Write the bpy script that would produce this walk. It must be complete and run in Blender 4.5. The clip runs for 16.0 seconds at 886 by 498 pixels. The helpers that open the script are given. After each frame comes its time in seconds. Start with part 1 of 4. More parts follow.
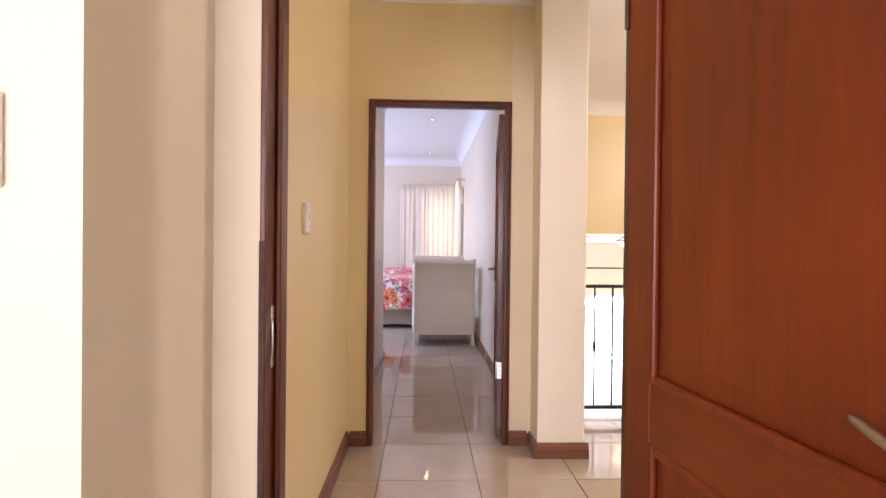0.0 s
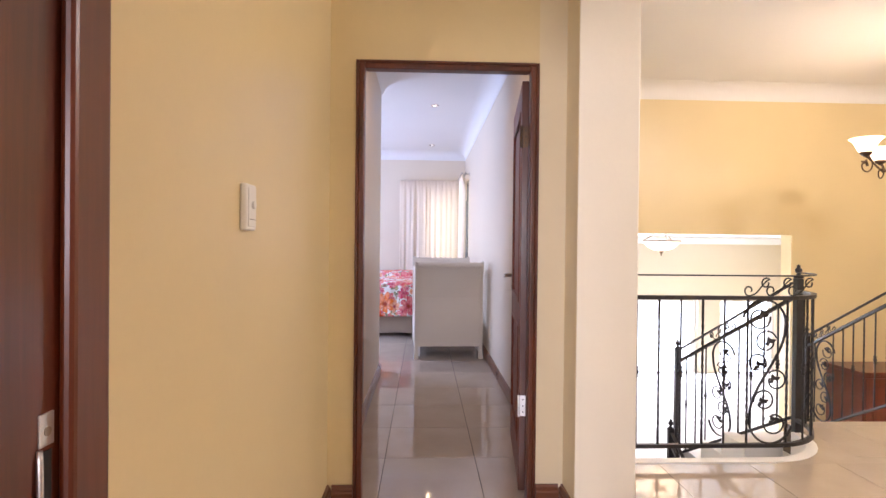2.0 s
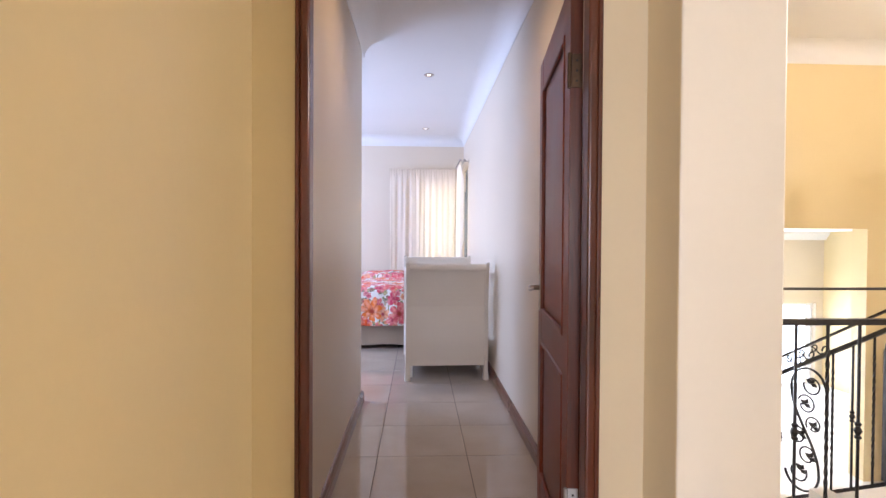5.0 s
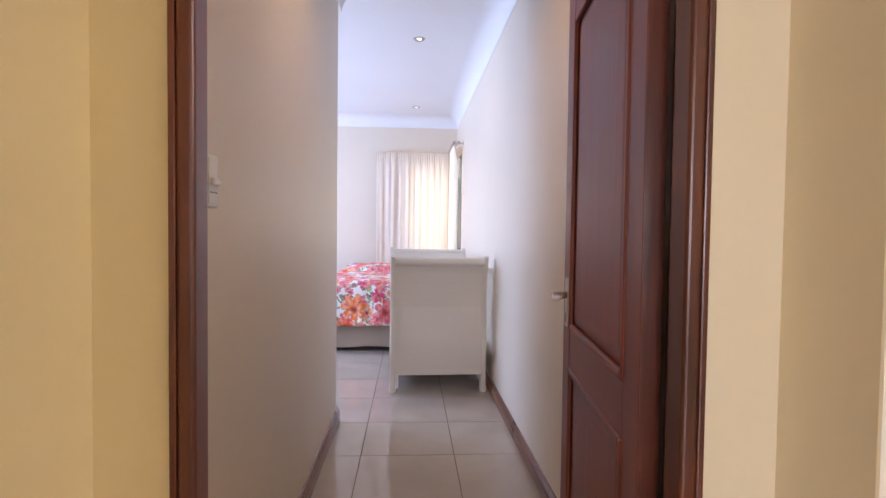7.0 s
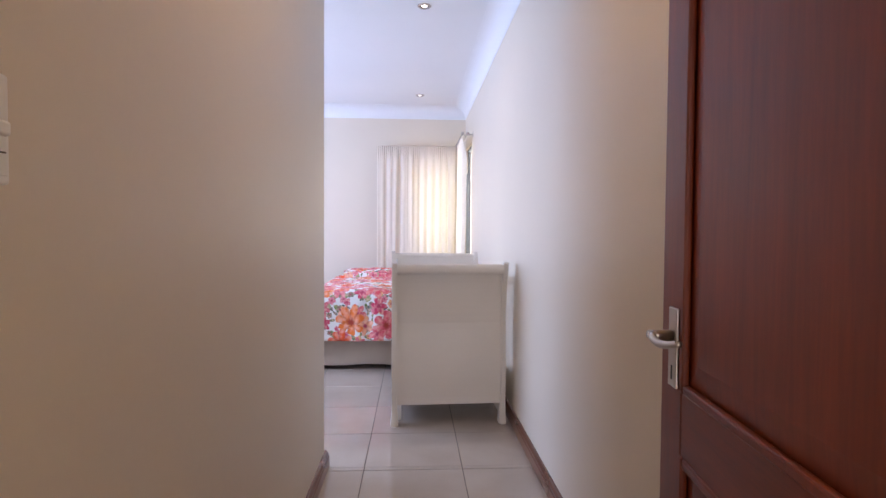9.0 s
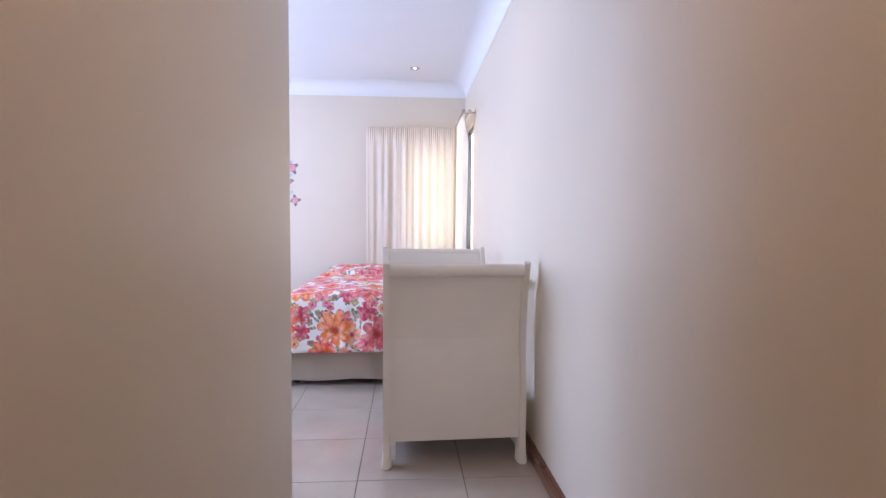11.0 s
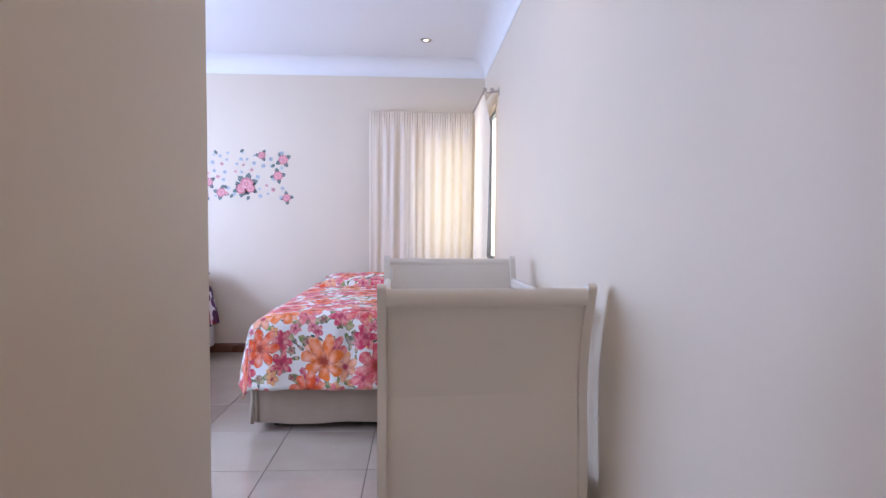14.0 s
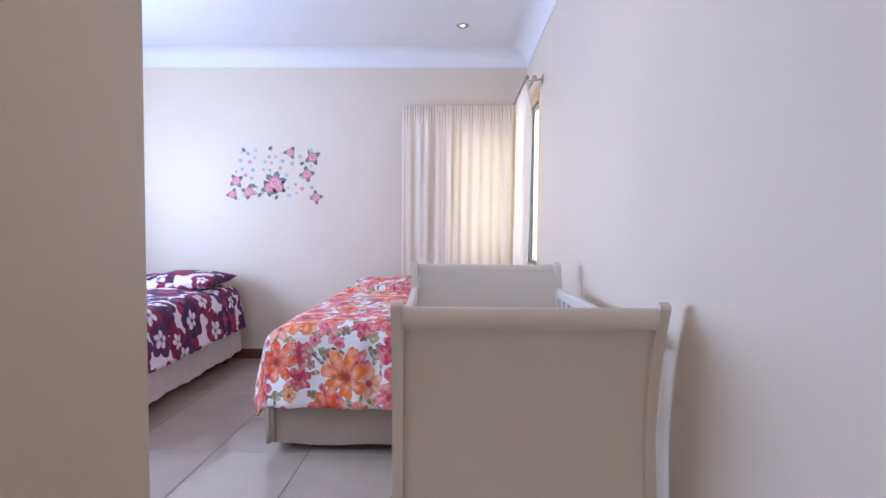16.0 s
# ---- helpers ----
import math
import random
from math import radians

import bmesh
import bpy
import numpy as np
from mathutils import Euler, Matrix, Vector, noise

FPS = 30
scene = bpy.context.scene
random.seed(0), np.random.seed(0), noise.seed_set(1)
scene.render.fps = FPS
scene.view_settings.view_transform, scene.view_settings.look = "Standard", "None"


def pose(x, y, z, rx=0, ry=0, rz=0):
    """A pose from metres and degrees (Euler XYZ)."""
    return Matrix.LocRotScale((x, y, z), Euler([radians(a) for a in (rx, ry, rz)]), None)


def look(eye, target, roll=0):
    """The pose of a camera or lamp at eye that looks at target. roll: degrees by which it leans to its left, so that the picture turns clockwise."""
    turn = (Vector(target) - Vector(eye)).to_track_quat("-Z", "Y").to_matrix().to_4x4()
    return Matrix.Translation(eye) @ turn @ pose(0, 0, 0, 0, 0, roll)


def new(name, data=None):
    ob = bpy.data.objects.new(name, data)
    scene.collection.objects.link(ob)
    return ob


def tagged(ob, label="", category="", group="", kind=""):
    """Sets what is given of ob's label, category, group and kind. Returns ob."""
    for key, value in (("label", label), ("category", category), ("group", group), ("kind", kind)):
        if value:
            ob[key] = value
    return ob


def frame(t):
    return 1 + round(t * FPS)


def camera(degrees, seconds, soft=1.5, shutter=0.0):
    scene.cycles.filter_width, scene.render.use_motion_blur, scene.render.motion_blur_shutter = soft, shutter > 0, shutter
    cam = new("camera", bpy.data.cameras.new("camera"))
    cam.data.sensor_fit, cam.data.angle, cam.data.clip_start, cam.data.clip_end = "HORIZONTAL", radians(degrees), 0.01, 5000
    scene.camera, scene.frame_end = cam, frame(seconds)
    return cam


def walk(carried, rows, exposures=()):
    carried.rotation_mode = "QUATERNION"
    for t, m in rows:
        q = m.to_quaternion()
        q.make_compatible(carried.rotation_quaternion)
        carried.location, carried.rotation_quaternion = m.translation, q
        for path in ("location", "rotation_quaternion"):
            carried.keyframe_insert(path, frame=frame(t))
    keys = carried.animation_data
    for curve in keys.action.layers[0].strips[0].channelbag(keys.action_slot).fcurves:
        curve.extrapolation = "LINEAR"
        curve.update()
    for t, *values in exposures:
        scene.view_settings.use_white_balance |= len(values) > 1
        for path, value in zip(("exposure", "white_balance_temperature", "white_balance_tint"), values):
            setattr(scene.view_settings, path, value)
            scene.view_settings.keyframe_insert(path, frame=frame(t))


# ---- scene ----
cam = camera(79.1, 16.0)
PATH = [
    (0, (-0.116, 0.184, 1.185), (-0.042, 2.182, 1.171), 0.6),
    (0.5, (-0.134, 0.366, 1.187), (-0.062, 2.365, 1.174), 0.7),
    (1, (-0.139, 0.533, 1.193), (-0.07, 2.532, 1.181), 0.6),
    (1.5, (-0.143, 0.71, 1.189), (-0.075, 2.709, 1.179), 0.7),
    (2, (-0.125, 0.879, 1.193), (-0.054, 2.877, 1.179), 0.6),
    (2.5, (-0.118, 1.041, 1.189), (-0.043, 3.04, 1.174), 0.7),
    (3, (-0.128, 1.224, 1.197), (-0.047, 3.222, 1.186), 0.6),
    (3.5, (-0.136, 1.371, 1.189), (-0.056, 3.369, 1.179), 0.6),
    (4, (-0.124, 1.544, 1.197), (-0.045, 3.543, 1.188), 0.6),
    (6.5, (-0.087, 2.342, 1.219), (0.031, 4.337, 1.148), 0.1),
    (7, (-0.078, 2.512, 1.21), (0.045, 4.507, 1.144), 0.7),
    (7.5, (-0.082, 2.682, 1.204), (0.039, 4.677, 1.142), 0.5),
    (8, (-0.09, 2.853, 1.204), (0.027, 4.848, 1.142), 0.6),
    (8.5, (-0.105, 2.988, 1.208), (0.011, 4.983, 1.142), 0.4),
    (9, (-0.085, 3.171, 1.209), (0.025, 5.167, 1.148), 0.4),
    (11.5, (-0.11, 4.026, 1.206), (0.033, 6.018, 1.112), 0.3),
    (12, (-0.101, 4.17, 1.198), (0.034, 6.163, 1.106), 0.3),
    (12.5, (-0.116, 4.325, 1.2), (0.019, 6.318, 1.111), 0.5),
    (13, (-0.108, 4.472, 1.214), (0.015, 6.466, 1.122), 0.4),
    (13.5, (-0.098, 4.619, 1.216), (0.013, 6.613, 1.125), 0.4),
    (14, (-0.087, 4.732, 1.221), (0.01, 6.728, 1.131), 0.4),
    (14.5, (-0.07, 4.829, 1.214), (-0.001, 6.826, 1.127), 0.4),
    (15, (-0.064, 4.925, 1.208), (-0.033, 6.923, 1.122), 0.5),
    (15.5, (-0.055, 5.011, 1.216), (-0.067, 7.009, 1.129), 0.4),
    (16, (-0.045, 5.078, 1.225), (-0.098, 7.075, 1.136), 0.5),
]
walk(cam, [(t, look(eye, target, roll)) for t, eye, target, roll in PATH], [(0, 0.34, 6450, 28), (1.5, 0.36, 6300, 26), (3, 0.38, 6150, 23), (4.2, 0.38, 6100, 21), (7, 0.45, 6050, 20), (9, 0.30, 6100, 20), (11.5, 0.33, 6100, 20), (12.5, 0.18, 6100, 19), (13.5, 0.08, 6100, 19), (16, 0.02, 6100, 20)])

# ---- world, sun, lamps ----
world = bpy.data.worlds.new("sky")
scene.world = world
world.use_nodes = True
wn = world.node_tree
sky = wn.nodes.new("ShaderNodeTexSky")
sky.sky_type, sky.sun_disc, sky.sun_elevation, sky.sun_rotation = "NISHITA", False, radians(48), radians(200)
wn.links.new(sky.outputs[0], wn.nodes["Background"].inputs[0])
wn.nodes["Background"].inputs[1].default_value = 0.10

sun = new("sun", bpy.data.lights.new("sun", "SUN"))
sun.data.energy, sun.data.angle, sun.data.color = 2.5, radians(0.5), (1.0, 0.95, 0.88)
sun.matrix_world = look((0, 0, 20), (6, 16.5, 0))


def area_lamp(name, eye, target, w, h, energy, color):
    lamp = new(name, bpy.data.lights.new(name, "AREA"))
    lamp.data.shape, lamp.data.size, lamp.data.size_y = "RECTANGLE", w, h
    lamp.data.energy, lamp.data.color = energy, color
    lamp.matrix_world = look(eye, target)
    return lamp


def bulb(name, at, energy, color, radius):
    lamp = new(name, bpy.data.lights.new(name, "POINT"))
    lamp.data.energy, lamp.data.color, lamp.data.shadow_soft_size = energy, color, radius
    lamp.location = at
    return lamp


DAY = (0.52, 0.675, 1.0)
WARM = (1.0, 0.79, 0.54)
area_lamp("daylight_bedroom_window", (-3.47, 7.75, 1.5), (0, 7.75, 2.4), 2.1, 1.25, 136, DAY)
area_lamp("daylight_start_room", (-1.2, -3.10, 1.5), (-1.0, 2, 1.4), 2.0, 1.25, 132, (0.97, 0.97, 1.0))
area_lamp("daylight_stair_window", (2.9, 8.84, -0.13), (2.6, 3, 0.4), 3.4, 1.0, 110, (0.78, 0.89, 1.0))
CHANDELIER = (3.27, 4.60)
for turn in (190, 70, 310):
    bulb("chandelier_bulb", (CHANDELIER[0] + 0.30 * math.cos(radians(turn)), CHANDELIER[1] + 0.30 * math.sin(radians(turn)), 2.01), 5.5, WARM, 0.09)
bulb("ceiling_lamp_bulb", (2.38, 6.46, 1.235), 10, WARM, 0.05)
# the one at 4.49 is unseen, added at even spacing to fill the entrance
for y, watts in ((4.49, 20), (6.87, 6), (9.25, 5)):
    spot = new("downlight_lamp", bpy.data.lights.new("downlight_lamp", "SPOT"))
    spot.data.energy, spot.data.color, spot.data.spot_size, spot.data.spot_blend, spot.data.shadow_soft_size = watts, (1.0, 0.70, 0.40), radians(150), 0.8, 0.03
    spot.location = (-0.02, y, 2.735)
# unseen fill, added to brighten the landing and passage walls
bulb("landing_fill_lamp", (3.2, 2.5, 2.53), 110, (1.0, 0.91, 0.79), 0.12)


# ---- materials ----
def nodes_of(name):
    m = bpy.data.materials.new(name)
    m.use_nodes = True
    return m, m.node_tree, m.node_tree.nodes["Principled BSDF"]


def node(nt, kind, **values):
    n = nt.nodes.new(kind)
    for k, v in values.items():
        n.inputs[k].default_value = v
    return n


def math_node(nt, op, a, b=None, clamp=False):
    n = nt.nodes.new("ShaderNodeMath")
    n.operation, n.use_clamp = op, clamp
    for i, v in enumerate((a, b)):
        if v is None:
            continue
        if isinstance(v, (int, float)):
            n.inputs[i].default_value = v
        else:
            nt.links.new(v, n.inputs[i])
    return n.outputs[0]


def mix_color(nt, f, a, b, blend="MIX"):
    n = nt.nodes.new("ShaderNodeMix")
    n.data_type, n.blend_type = "RGBA", blend
    for i, v in ((0, f), (6, a), (7, b)):
        if isinstance(v, (int, float)):
            n.inputs[i].default_value = v
        elif isinstance(v, tuple):
            n.inputs[i].default_value = (*v[:3], 1)
        else:
            nt.links.new(v, n.inputs[i])
    return n.outputs[2]


def ramp(nt, fac, stops, constant=False):
    n = nt.nodes.new("ShaderNodeValToRGB")
    n.color_ramp.interpolation = "CONSTANT" if constant else "LINEAR"
    while len(n.color_ramp.elements) < len(stops):
        n.color_ramp.elements.new(0.5)
    for e, (p, c) in zip(n.color_ramp.elements, stops):
        e.position, e.color = p, (*c, 1)
    nt.links.new(fac, n.inputs[0])
    return n.outputs[0]


def surface(name, color, rough, metal=0.0, vary=0.08, scale=3.0, fine=120.0, bump=0.1, coat=0.0, rvary=0.08):
    """A plain surface with blotches, fine grain and relief."""
    m, nt, p = nodes_of(name)
    co = nt.nodes.new("ShaderNodeTexCoord").outputs["Object"]
    big = node(nt, "ShaderNodeTexNoise", Scale=scale, Detail=4.0)
    small = node(nt, "ShaderNodeTexNoise", Scale=fine, Detail=3.0)
    for n in (big, small):
        nt.links.new(co, n.inputs["Vector"])
    dark = tuple(c * (1 - vary) for c in color)
    light = tuple(min(1, c * (1 + vary)) for c in color)
    c = ramp(nt, big.outputs[0], [(0.3, dark), (0.7, light)])
    c = mix_color(nt, 0.12, c, ramp(nt, small.outputs[0], [(0.35, dark), (0.65, light)]))
    nt.links.new(c, p.inputs["Base Color"])
    r = math_node(nt, "ADD", math_node(nt, "MULTIPLY", big.outputs[0], 2 * rvary), rough - rvary)
    nt.links.new(r, p.inputs["Roughness"])
    p.inputs["Metallic"].default_value = metal
    p.inputs["Coat Weight"].default_value = coat
    p.inputs["Coat Roughness"].default_value = 0.12
    b = node(nt, "ShaderNodeBump", Strength=bump, Distance=0.002)
    nt.links.new(small.outputs[0], b.inputs["Height"])
    nt.links.new(b.outputs[0], p.inputs["Normal"])
    return m


def wood(name, dark, light, rough, axis=2, coat=0.35, scale=1.0):
    """Varnished wood with grain drawn out along one axis."""
    m, nt, p = nodes_of(name)
    co = nt.nodes.new("ShaderNodeTexCoord").outputs["Object"]
    mp = nt.nodes.new("ShaderNodeMapping")
    s = [26.0 * scale] * 3
    s[axis] = 1.6 * scale
    mp.inputs["Scale"].default_value = s
    nt.links.new(co, mp.inputs["Vector"])
    g = node(nt, "ShaderNodeTexNoise", Scale=1.0, Detail=7.0, Distortion=0.9)
    f = node(nt, "ShaderNodeTexNoise", Scale=6.0, Detail=3.0)
    big = node(nt, "ShaderNodeTexNoise", Scale=2.2, Detail=3.0)
    nt.links.new(mp.outputs[0], g.inputs["Vector"])
    nt.links.new(mp.outputs[0], f.inputs["Vector"])
    nt.links.new(co, big.inputs["Vector"])
    c = ramp(nt, g.outputs[0], [(0.3, dark), (0.72, light)])
    c = mix_color(nt, 0.18, c, ramp(nt, f.outputs[0], [(0.45, tuple(v * 0.6 for v in dark)), (0.55, light)]))
    c = mix_color(nt, 0.45, c, ramp(nt, big.outputs[0], [(0.3, dark), (0.7, tuple(min(1, v * 1.2) for v in light))]))
    nt.links.new(c, p.inputs["Base Color"])
    nt.links.new(math_node(nt, "ADD", math_node(nt, "MULTIPLY", big.outputs[0], 0.2), rough - 0.1), p.inputs["Roughness"])
    p.inputs["Coat Weight"].default_value = coat
    p.inputs["Coat Roughness"].default_value = 0.2
    b = node(nt, "ShaderNodeBump", Strength=0.12, Distance=0.001)
    nt.links.new(g.outputs[0], b.inputs["Height"])
    nt.links.new(b.outputs[0], p.inputs["Normal"])
    return m


def flower_layer(nt, uv, scale, shift, petals, size, notch, soft=0.03):
    """Petalled shapes, one to a cell: the mask, the way out from the middle (0 to 1) and a random colour."""
    v = nt.nodes.new("ShaderNodeVectorMath")
    v.operation = "MULTIPLY_ADD"
    nt.links.new(uv, v.inputs[0])
    v.inputs[1].default_value, v.inputs[2].default_value = (scale, scale, 1), (*shift, 0)
    wob = node(nt, "ShaderNodeTexNoise", Scale=2.4, Detail=2.0)
    nt.links.new(v.outputs[0], wob.inputs["Vector"])
    off = nt.nodes.new("ShaderNodeVectorMath")
    off.operation = "MULTIPLY_ADD"
    nt.links.new(wob.outputs["Color"], off.inputs[0])
    off.inputs[1].default_value = (0.22, 0.22, 0)
    nt.links.new(v.outputs[0], off.inputs[2])
    vo = nt.nodes.new("ShaderNodeTexVoronoi")
    vo.voronoi_dimensions, vo.feature = "2D", "F1"
    vo.inputs["Scale"].default_value = 1.0
    vo.inputs["Randomness"].default_value = 0.75
    nt.links.new(off.outputs[0], vo.inputs["Vector"])
    d = nt.nodes.new("ShaderNodeVectorMath")
    d.operation = "SUBTRACT"
    nt.links.new(off.outputs[0], d.inputs[0])
    nt.links.new(vo.outputs["Position"], d.inputs[1])
    xyz = nt.nodes.new("ShaderNodeSeparateXYZ")
    nt.links.new(d.outputs[0], xyz.inputs[0])
    rgb = nt.nodes.new("ShaderNodeSeparateColor")
    nt.links.new(vo.outputs["Color"], rgb.inputs[0])
    ang = math_node(nt, "ADD", math_node(nt, "ARCTAN2", xyz.outputs[1], xyz.outputs[0]), math_node(nt, "MULTIPLY", rgb.outputs[1], 6.28))
    lobe = math_node(nt, "ABSOLUTE", math_node(nt, "COSINE", math_node(nt, "MULTIPLY", ang, petals / 2)))
    lobe = math_node(nt, "POWER", lobe, 8.0 if notch > 0.8 else 0.75)
    lim = math_node(nt, "MULTIPLY", math_node(nt, "ADD", math_node(nt, "MULTIPLY", lobe, notch), 1 - notch),
                    math_node(nt, "ADD", math_node(nt, "MULTIPLY", rgb.outputs[2], size * 0.5), size * 0.75))
    out = math_node(nt, "DIVIDE", vo.outputs["Distance"], lim)
    mask = math_node(nt, "MULTIPLY", math_node(nt, "SUBTRACT", 1.0, out), 1 / soft, True)
    return mask, out, rgb.outputs[0], lobe


def printed_cloth(name, ground, layers, streaks, rough=0.9):
    m, nt, p = nodes_of(name)
    uv = nt.nodes.new("ShaderNodeTexCoord").outputs["UV"]
    c = ground
    for scale, shift, petals, size, notch, hues, heart in layers:
        mask, out, rnd, lobe = flower_layer(nt, uv, scale, shift, petals, size, notch)
        hue = ramp(nt, rnd, [(i / len(hues), h) for i, h in enumerate(hues)], True)
        streak = node(nt, "ShaderNodeTexNoise", Scale=scale * 5, Detail=3.0)
        nt.links.new(uv, streak.inputs["Vector"])
        hue = mix_color(nt, ramp(nt, streak.outputs[0], [(0.42, (0, 0, 0)), (0.68, (streaks, streaks, streaks))]), hue, (0.90, 0.56, 0.46))
        hue = mix_color(nt, math_node(nt, "MULTIPLY", math_node(nt, "SUBTRACT", 1.0, lobe), 0.55), hue, heart)
        hue = mix_color(nt, ramp(nt, out, [(0.14, (1, 1, 1)), (0.34, (0, 0, 0))]), hue, heart)
        c = mix_color(nt, mask, c, hue)
    nt.links.new(c, p.inputs["Base Color"])
    p.inputs["Roughness"].default_value = rough
    p.inputs["Sheen Weight"].default_value = 0.05
    co = nt.nodes.new("ShaderNodeTexCoord").outputs["Object"]
    w = node(nt, "ShaderNodeTexNoise", Scale=14.0, Detail=5.0)
    nt.links.new(co, w.inputs["Vector"])
    b = node(nt, "ShaderNodeBump", Strength=0.35, Distance=0.012)
    nt.links.new(w.outputs[0], b.inputs["Height"])
    nt.links.new(b.outputs[0], p.inputs["Normal"])
    return m


def glowing(name, color, strength):
    m, nt, p = nodes_of(name)
    p.inputs["Base Color"].default_value = (*color, 1)
    p.inputs["Emission Color"].default_value = (*color, 1)
    p.inputs["Emission Strength"].default_value = strength
    return m


def frosted_glass():
    """Lit opal glass: the bulb's light comes through it."""
    m, nt, p = nodes_of("lit_frosted_glass")
    p.inputs["Base Color"].default_value = (0.9, 0.85, 0.75, 1)
    p.inputs["Roughness"].default_value = 0.3
    p.inputs["Emission Color"].default_value = (1.0, 0.86, 0.62, 1)
    p.inputs["Emission Strength"].default_value = 3.0
    t = nt.nodes.new("ShaderNodeBsdfTranslucent")
    t.inputs[0].default_value = (0.95, 0.9, 0.8, 1)
    mx = nt.nodes.new("ShaderNodeMixShader")
    mx.inputs[0].default_value = 0.65
    nt.links.new(p.outputs[0], mx.inputs[1])
    nt.links.new(t.outputs[0], mx.inputs[2])
    nt.links.new(mx.outputs[0], nt.nodes["Material Output"].inputs[0])
    return m


def cloth_through(name, color, amount):
    """A thin curtain: part of the daylight behind it comes through."""
    m, nt, p = nodes_of(name)
    co = nt.nodes.new("ShaderNodeTexCoord").outputs["Object"]
    w = node(nt, "ShaderNodeTexNoise", Scale=220.0, Detail=3.0)
    g = node(nt, "ShaderNodeTexNoise", Scale=2.0, Detail=3.0)
    nt.links.new(co, w.inputs["Vector"])
    nt.links.new(co, g.inputs["Vector"])
    c = ramp(nt, g.outputs[0], [(0.3, tuple(v * 0.93 for v in color)), (0.7, color)])
    nt.links.new(c, p.inputs["Base Color"])
    p.inputs["Roughness"].default_value = 0.95
    b = node(nt, "ShaderNodeBump", Strength=0.15, Distance=0.001)
    nt.links.new(w.outputs[0], b.inputs["Height"])
    nt.links.new(b.outputs[0], p.inputs["Normal"])
    t = nt.nodes.new("ShaderNodeBsdfTranslucent")
    t.inputs[0].default_value = (0.86, 0.77, 0.54, 1)
    mx = nt.nodes.new("ShaderNodeMixShader")
    mx.inputs[0].default_value = amount
    nt.links.new(p.outputs[0], mx.inputs[1])
    nt.links.new(t.outputs[0], mx.inputs[2])
    nt.links.new(mx.outputs[0], nt.nodes["Material Output"].inputs[0])
    return m


def clear_glass():
    m, nt, p = nodes_of("window_glass")
    p.inputs["Base Color"].default_value = (0.95, 0.98, 0.97, 1)
    p.inputs["Roughness"].default_value = 0.02
    p.inputs["Transmission Weight"].default_value = 1.0
    p.inputs["IOR"].default_value = 1.1
    return m


def tile_material():
    m, nt, p = nodes_of("polished_porcelain")
    co = nt.nodes.new("ShaderNodeTexCoord").outputs["Object"]
    info = nt.nodes.new("ShaderNodeObjectInfo")
    mv = nt.nodes.new("ShaderNodeVectorMath")
    mv.operation = "ADD"
    sep = nt.nodes.new("ShaderNodeCombineXYZ")
    nt.links.new(math_node(nt, "MULTIPLY", info.outputs["Random"], 40), sep.inputs[0])
    nt.links.new(co, mv.inputs[0])
    nt.links.new(sep.outputs[0], mv.inputs[1])
    big = node(nt, "ShaderNodeTexNoise", Scale=3.5, Detail=5.0)
    fine = node(nt, "ShaderNodeTexNoise", Scale=160.0, Detail=2.0)
    nt.links.new(mv.outputs[0], big.inputs["Vector"])
    nt.links.new(mv.outputs[0], fine.inputs["Vector"])
    c = ramp(nt, big.outputs[0], [(0.3, (0.41, 0.338, 0.275)), (0.7, (0.48, 0.403, 0.33))])
    c = mix_color(nt, 0.12, c, ramp(nt, fine.outputs[0], [(0.4, (0.36, 0.3, 0.25)), (0.6, (0.56, 0.49, 0.42))]))
    c = mix_color(nt, math_node(nt, "MULTIPLY", info.outputs["Random"], 0.12), c, (0.36, 0.30, 0.25))
    nt.links.new(c, p.inputs["Base Color"])
    nt.links.new(math_node(nt, "ADD", math_node(nt, "MULTIPLY", big.outputs[0], 0.06), 0.022), p.inputs["Roughness"])
    p.inputs["Specular IOR Level"].default_value = 0.9
    return m


CREAM = surface("cream_wall_paint", (0.70, 0.605, 0.475), 0.42, vary=0.03, scale=1.2, fine=60, bump=0.08, rvary=0.03)
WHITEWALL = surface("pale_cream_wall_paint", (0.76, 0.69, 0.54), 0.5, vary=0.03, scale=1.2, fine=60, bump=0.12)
YELLOW = surface("yellow_wall_paint", (0.72, 0.59, 0.335), 0.36, vary=0.04, scale=1.1, fine=60, bump=0.08, rvary=0.04)
PLASTER = surface("white_ceiling_paint", (0.78, 0.77, 0.75), 0.7, vary=0.02, scale=1.0, fine=40, bump=0.06)
GROUT = surface("brown_grout", (0.12, 0.095, 0.075), 0.9, vary=0.1, scale=8)
TILE = tile_material()
DOOR_WOOD = wood("red_mahogany_varnish", (0.098, 0.0105, 0.0010), (0.222, 0.034, 0.0022), 0.45, coat=0.04)
DOOR_WOOD_H = wood("red_mahogany_rail", (0.098, 0.0105, 0.0010), (0.222, 0.034, 0.0022), 0.45, axis=0, coat=0.04)
FRAME_WOOD = wood("dark_mahogany_frame", (0.032, 0.006, 0.002), (0.150, 0.031, 0.0085), 0.36, coat=0.22)
SKIRT_X = wood("mahogany_skirting_x", (0.085, 0.025, 0.012), (0.20, 0.065, 0.03), 0.3, axis=0, coat=0.5)
SKIRT_Y = wood("mahogany_skirting_y", (0.085, 0.025, 0.012), (0.20, 0.065, 0.03), 0.3, axis=1, coat=0.5)
CABINET_WOOD = wood("dark_red_cabinet_wood", (0.09, 0.018, 0.010), (0.20, 0.05, 0.025), 0.35)
STEEL = surface("brushed_nickel", (0.48, 0.43, 0.38), 0.3, metal=1.0, vary=0.05, scale=20, bump=0.03)
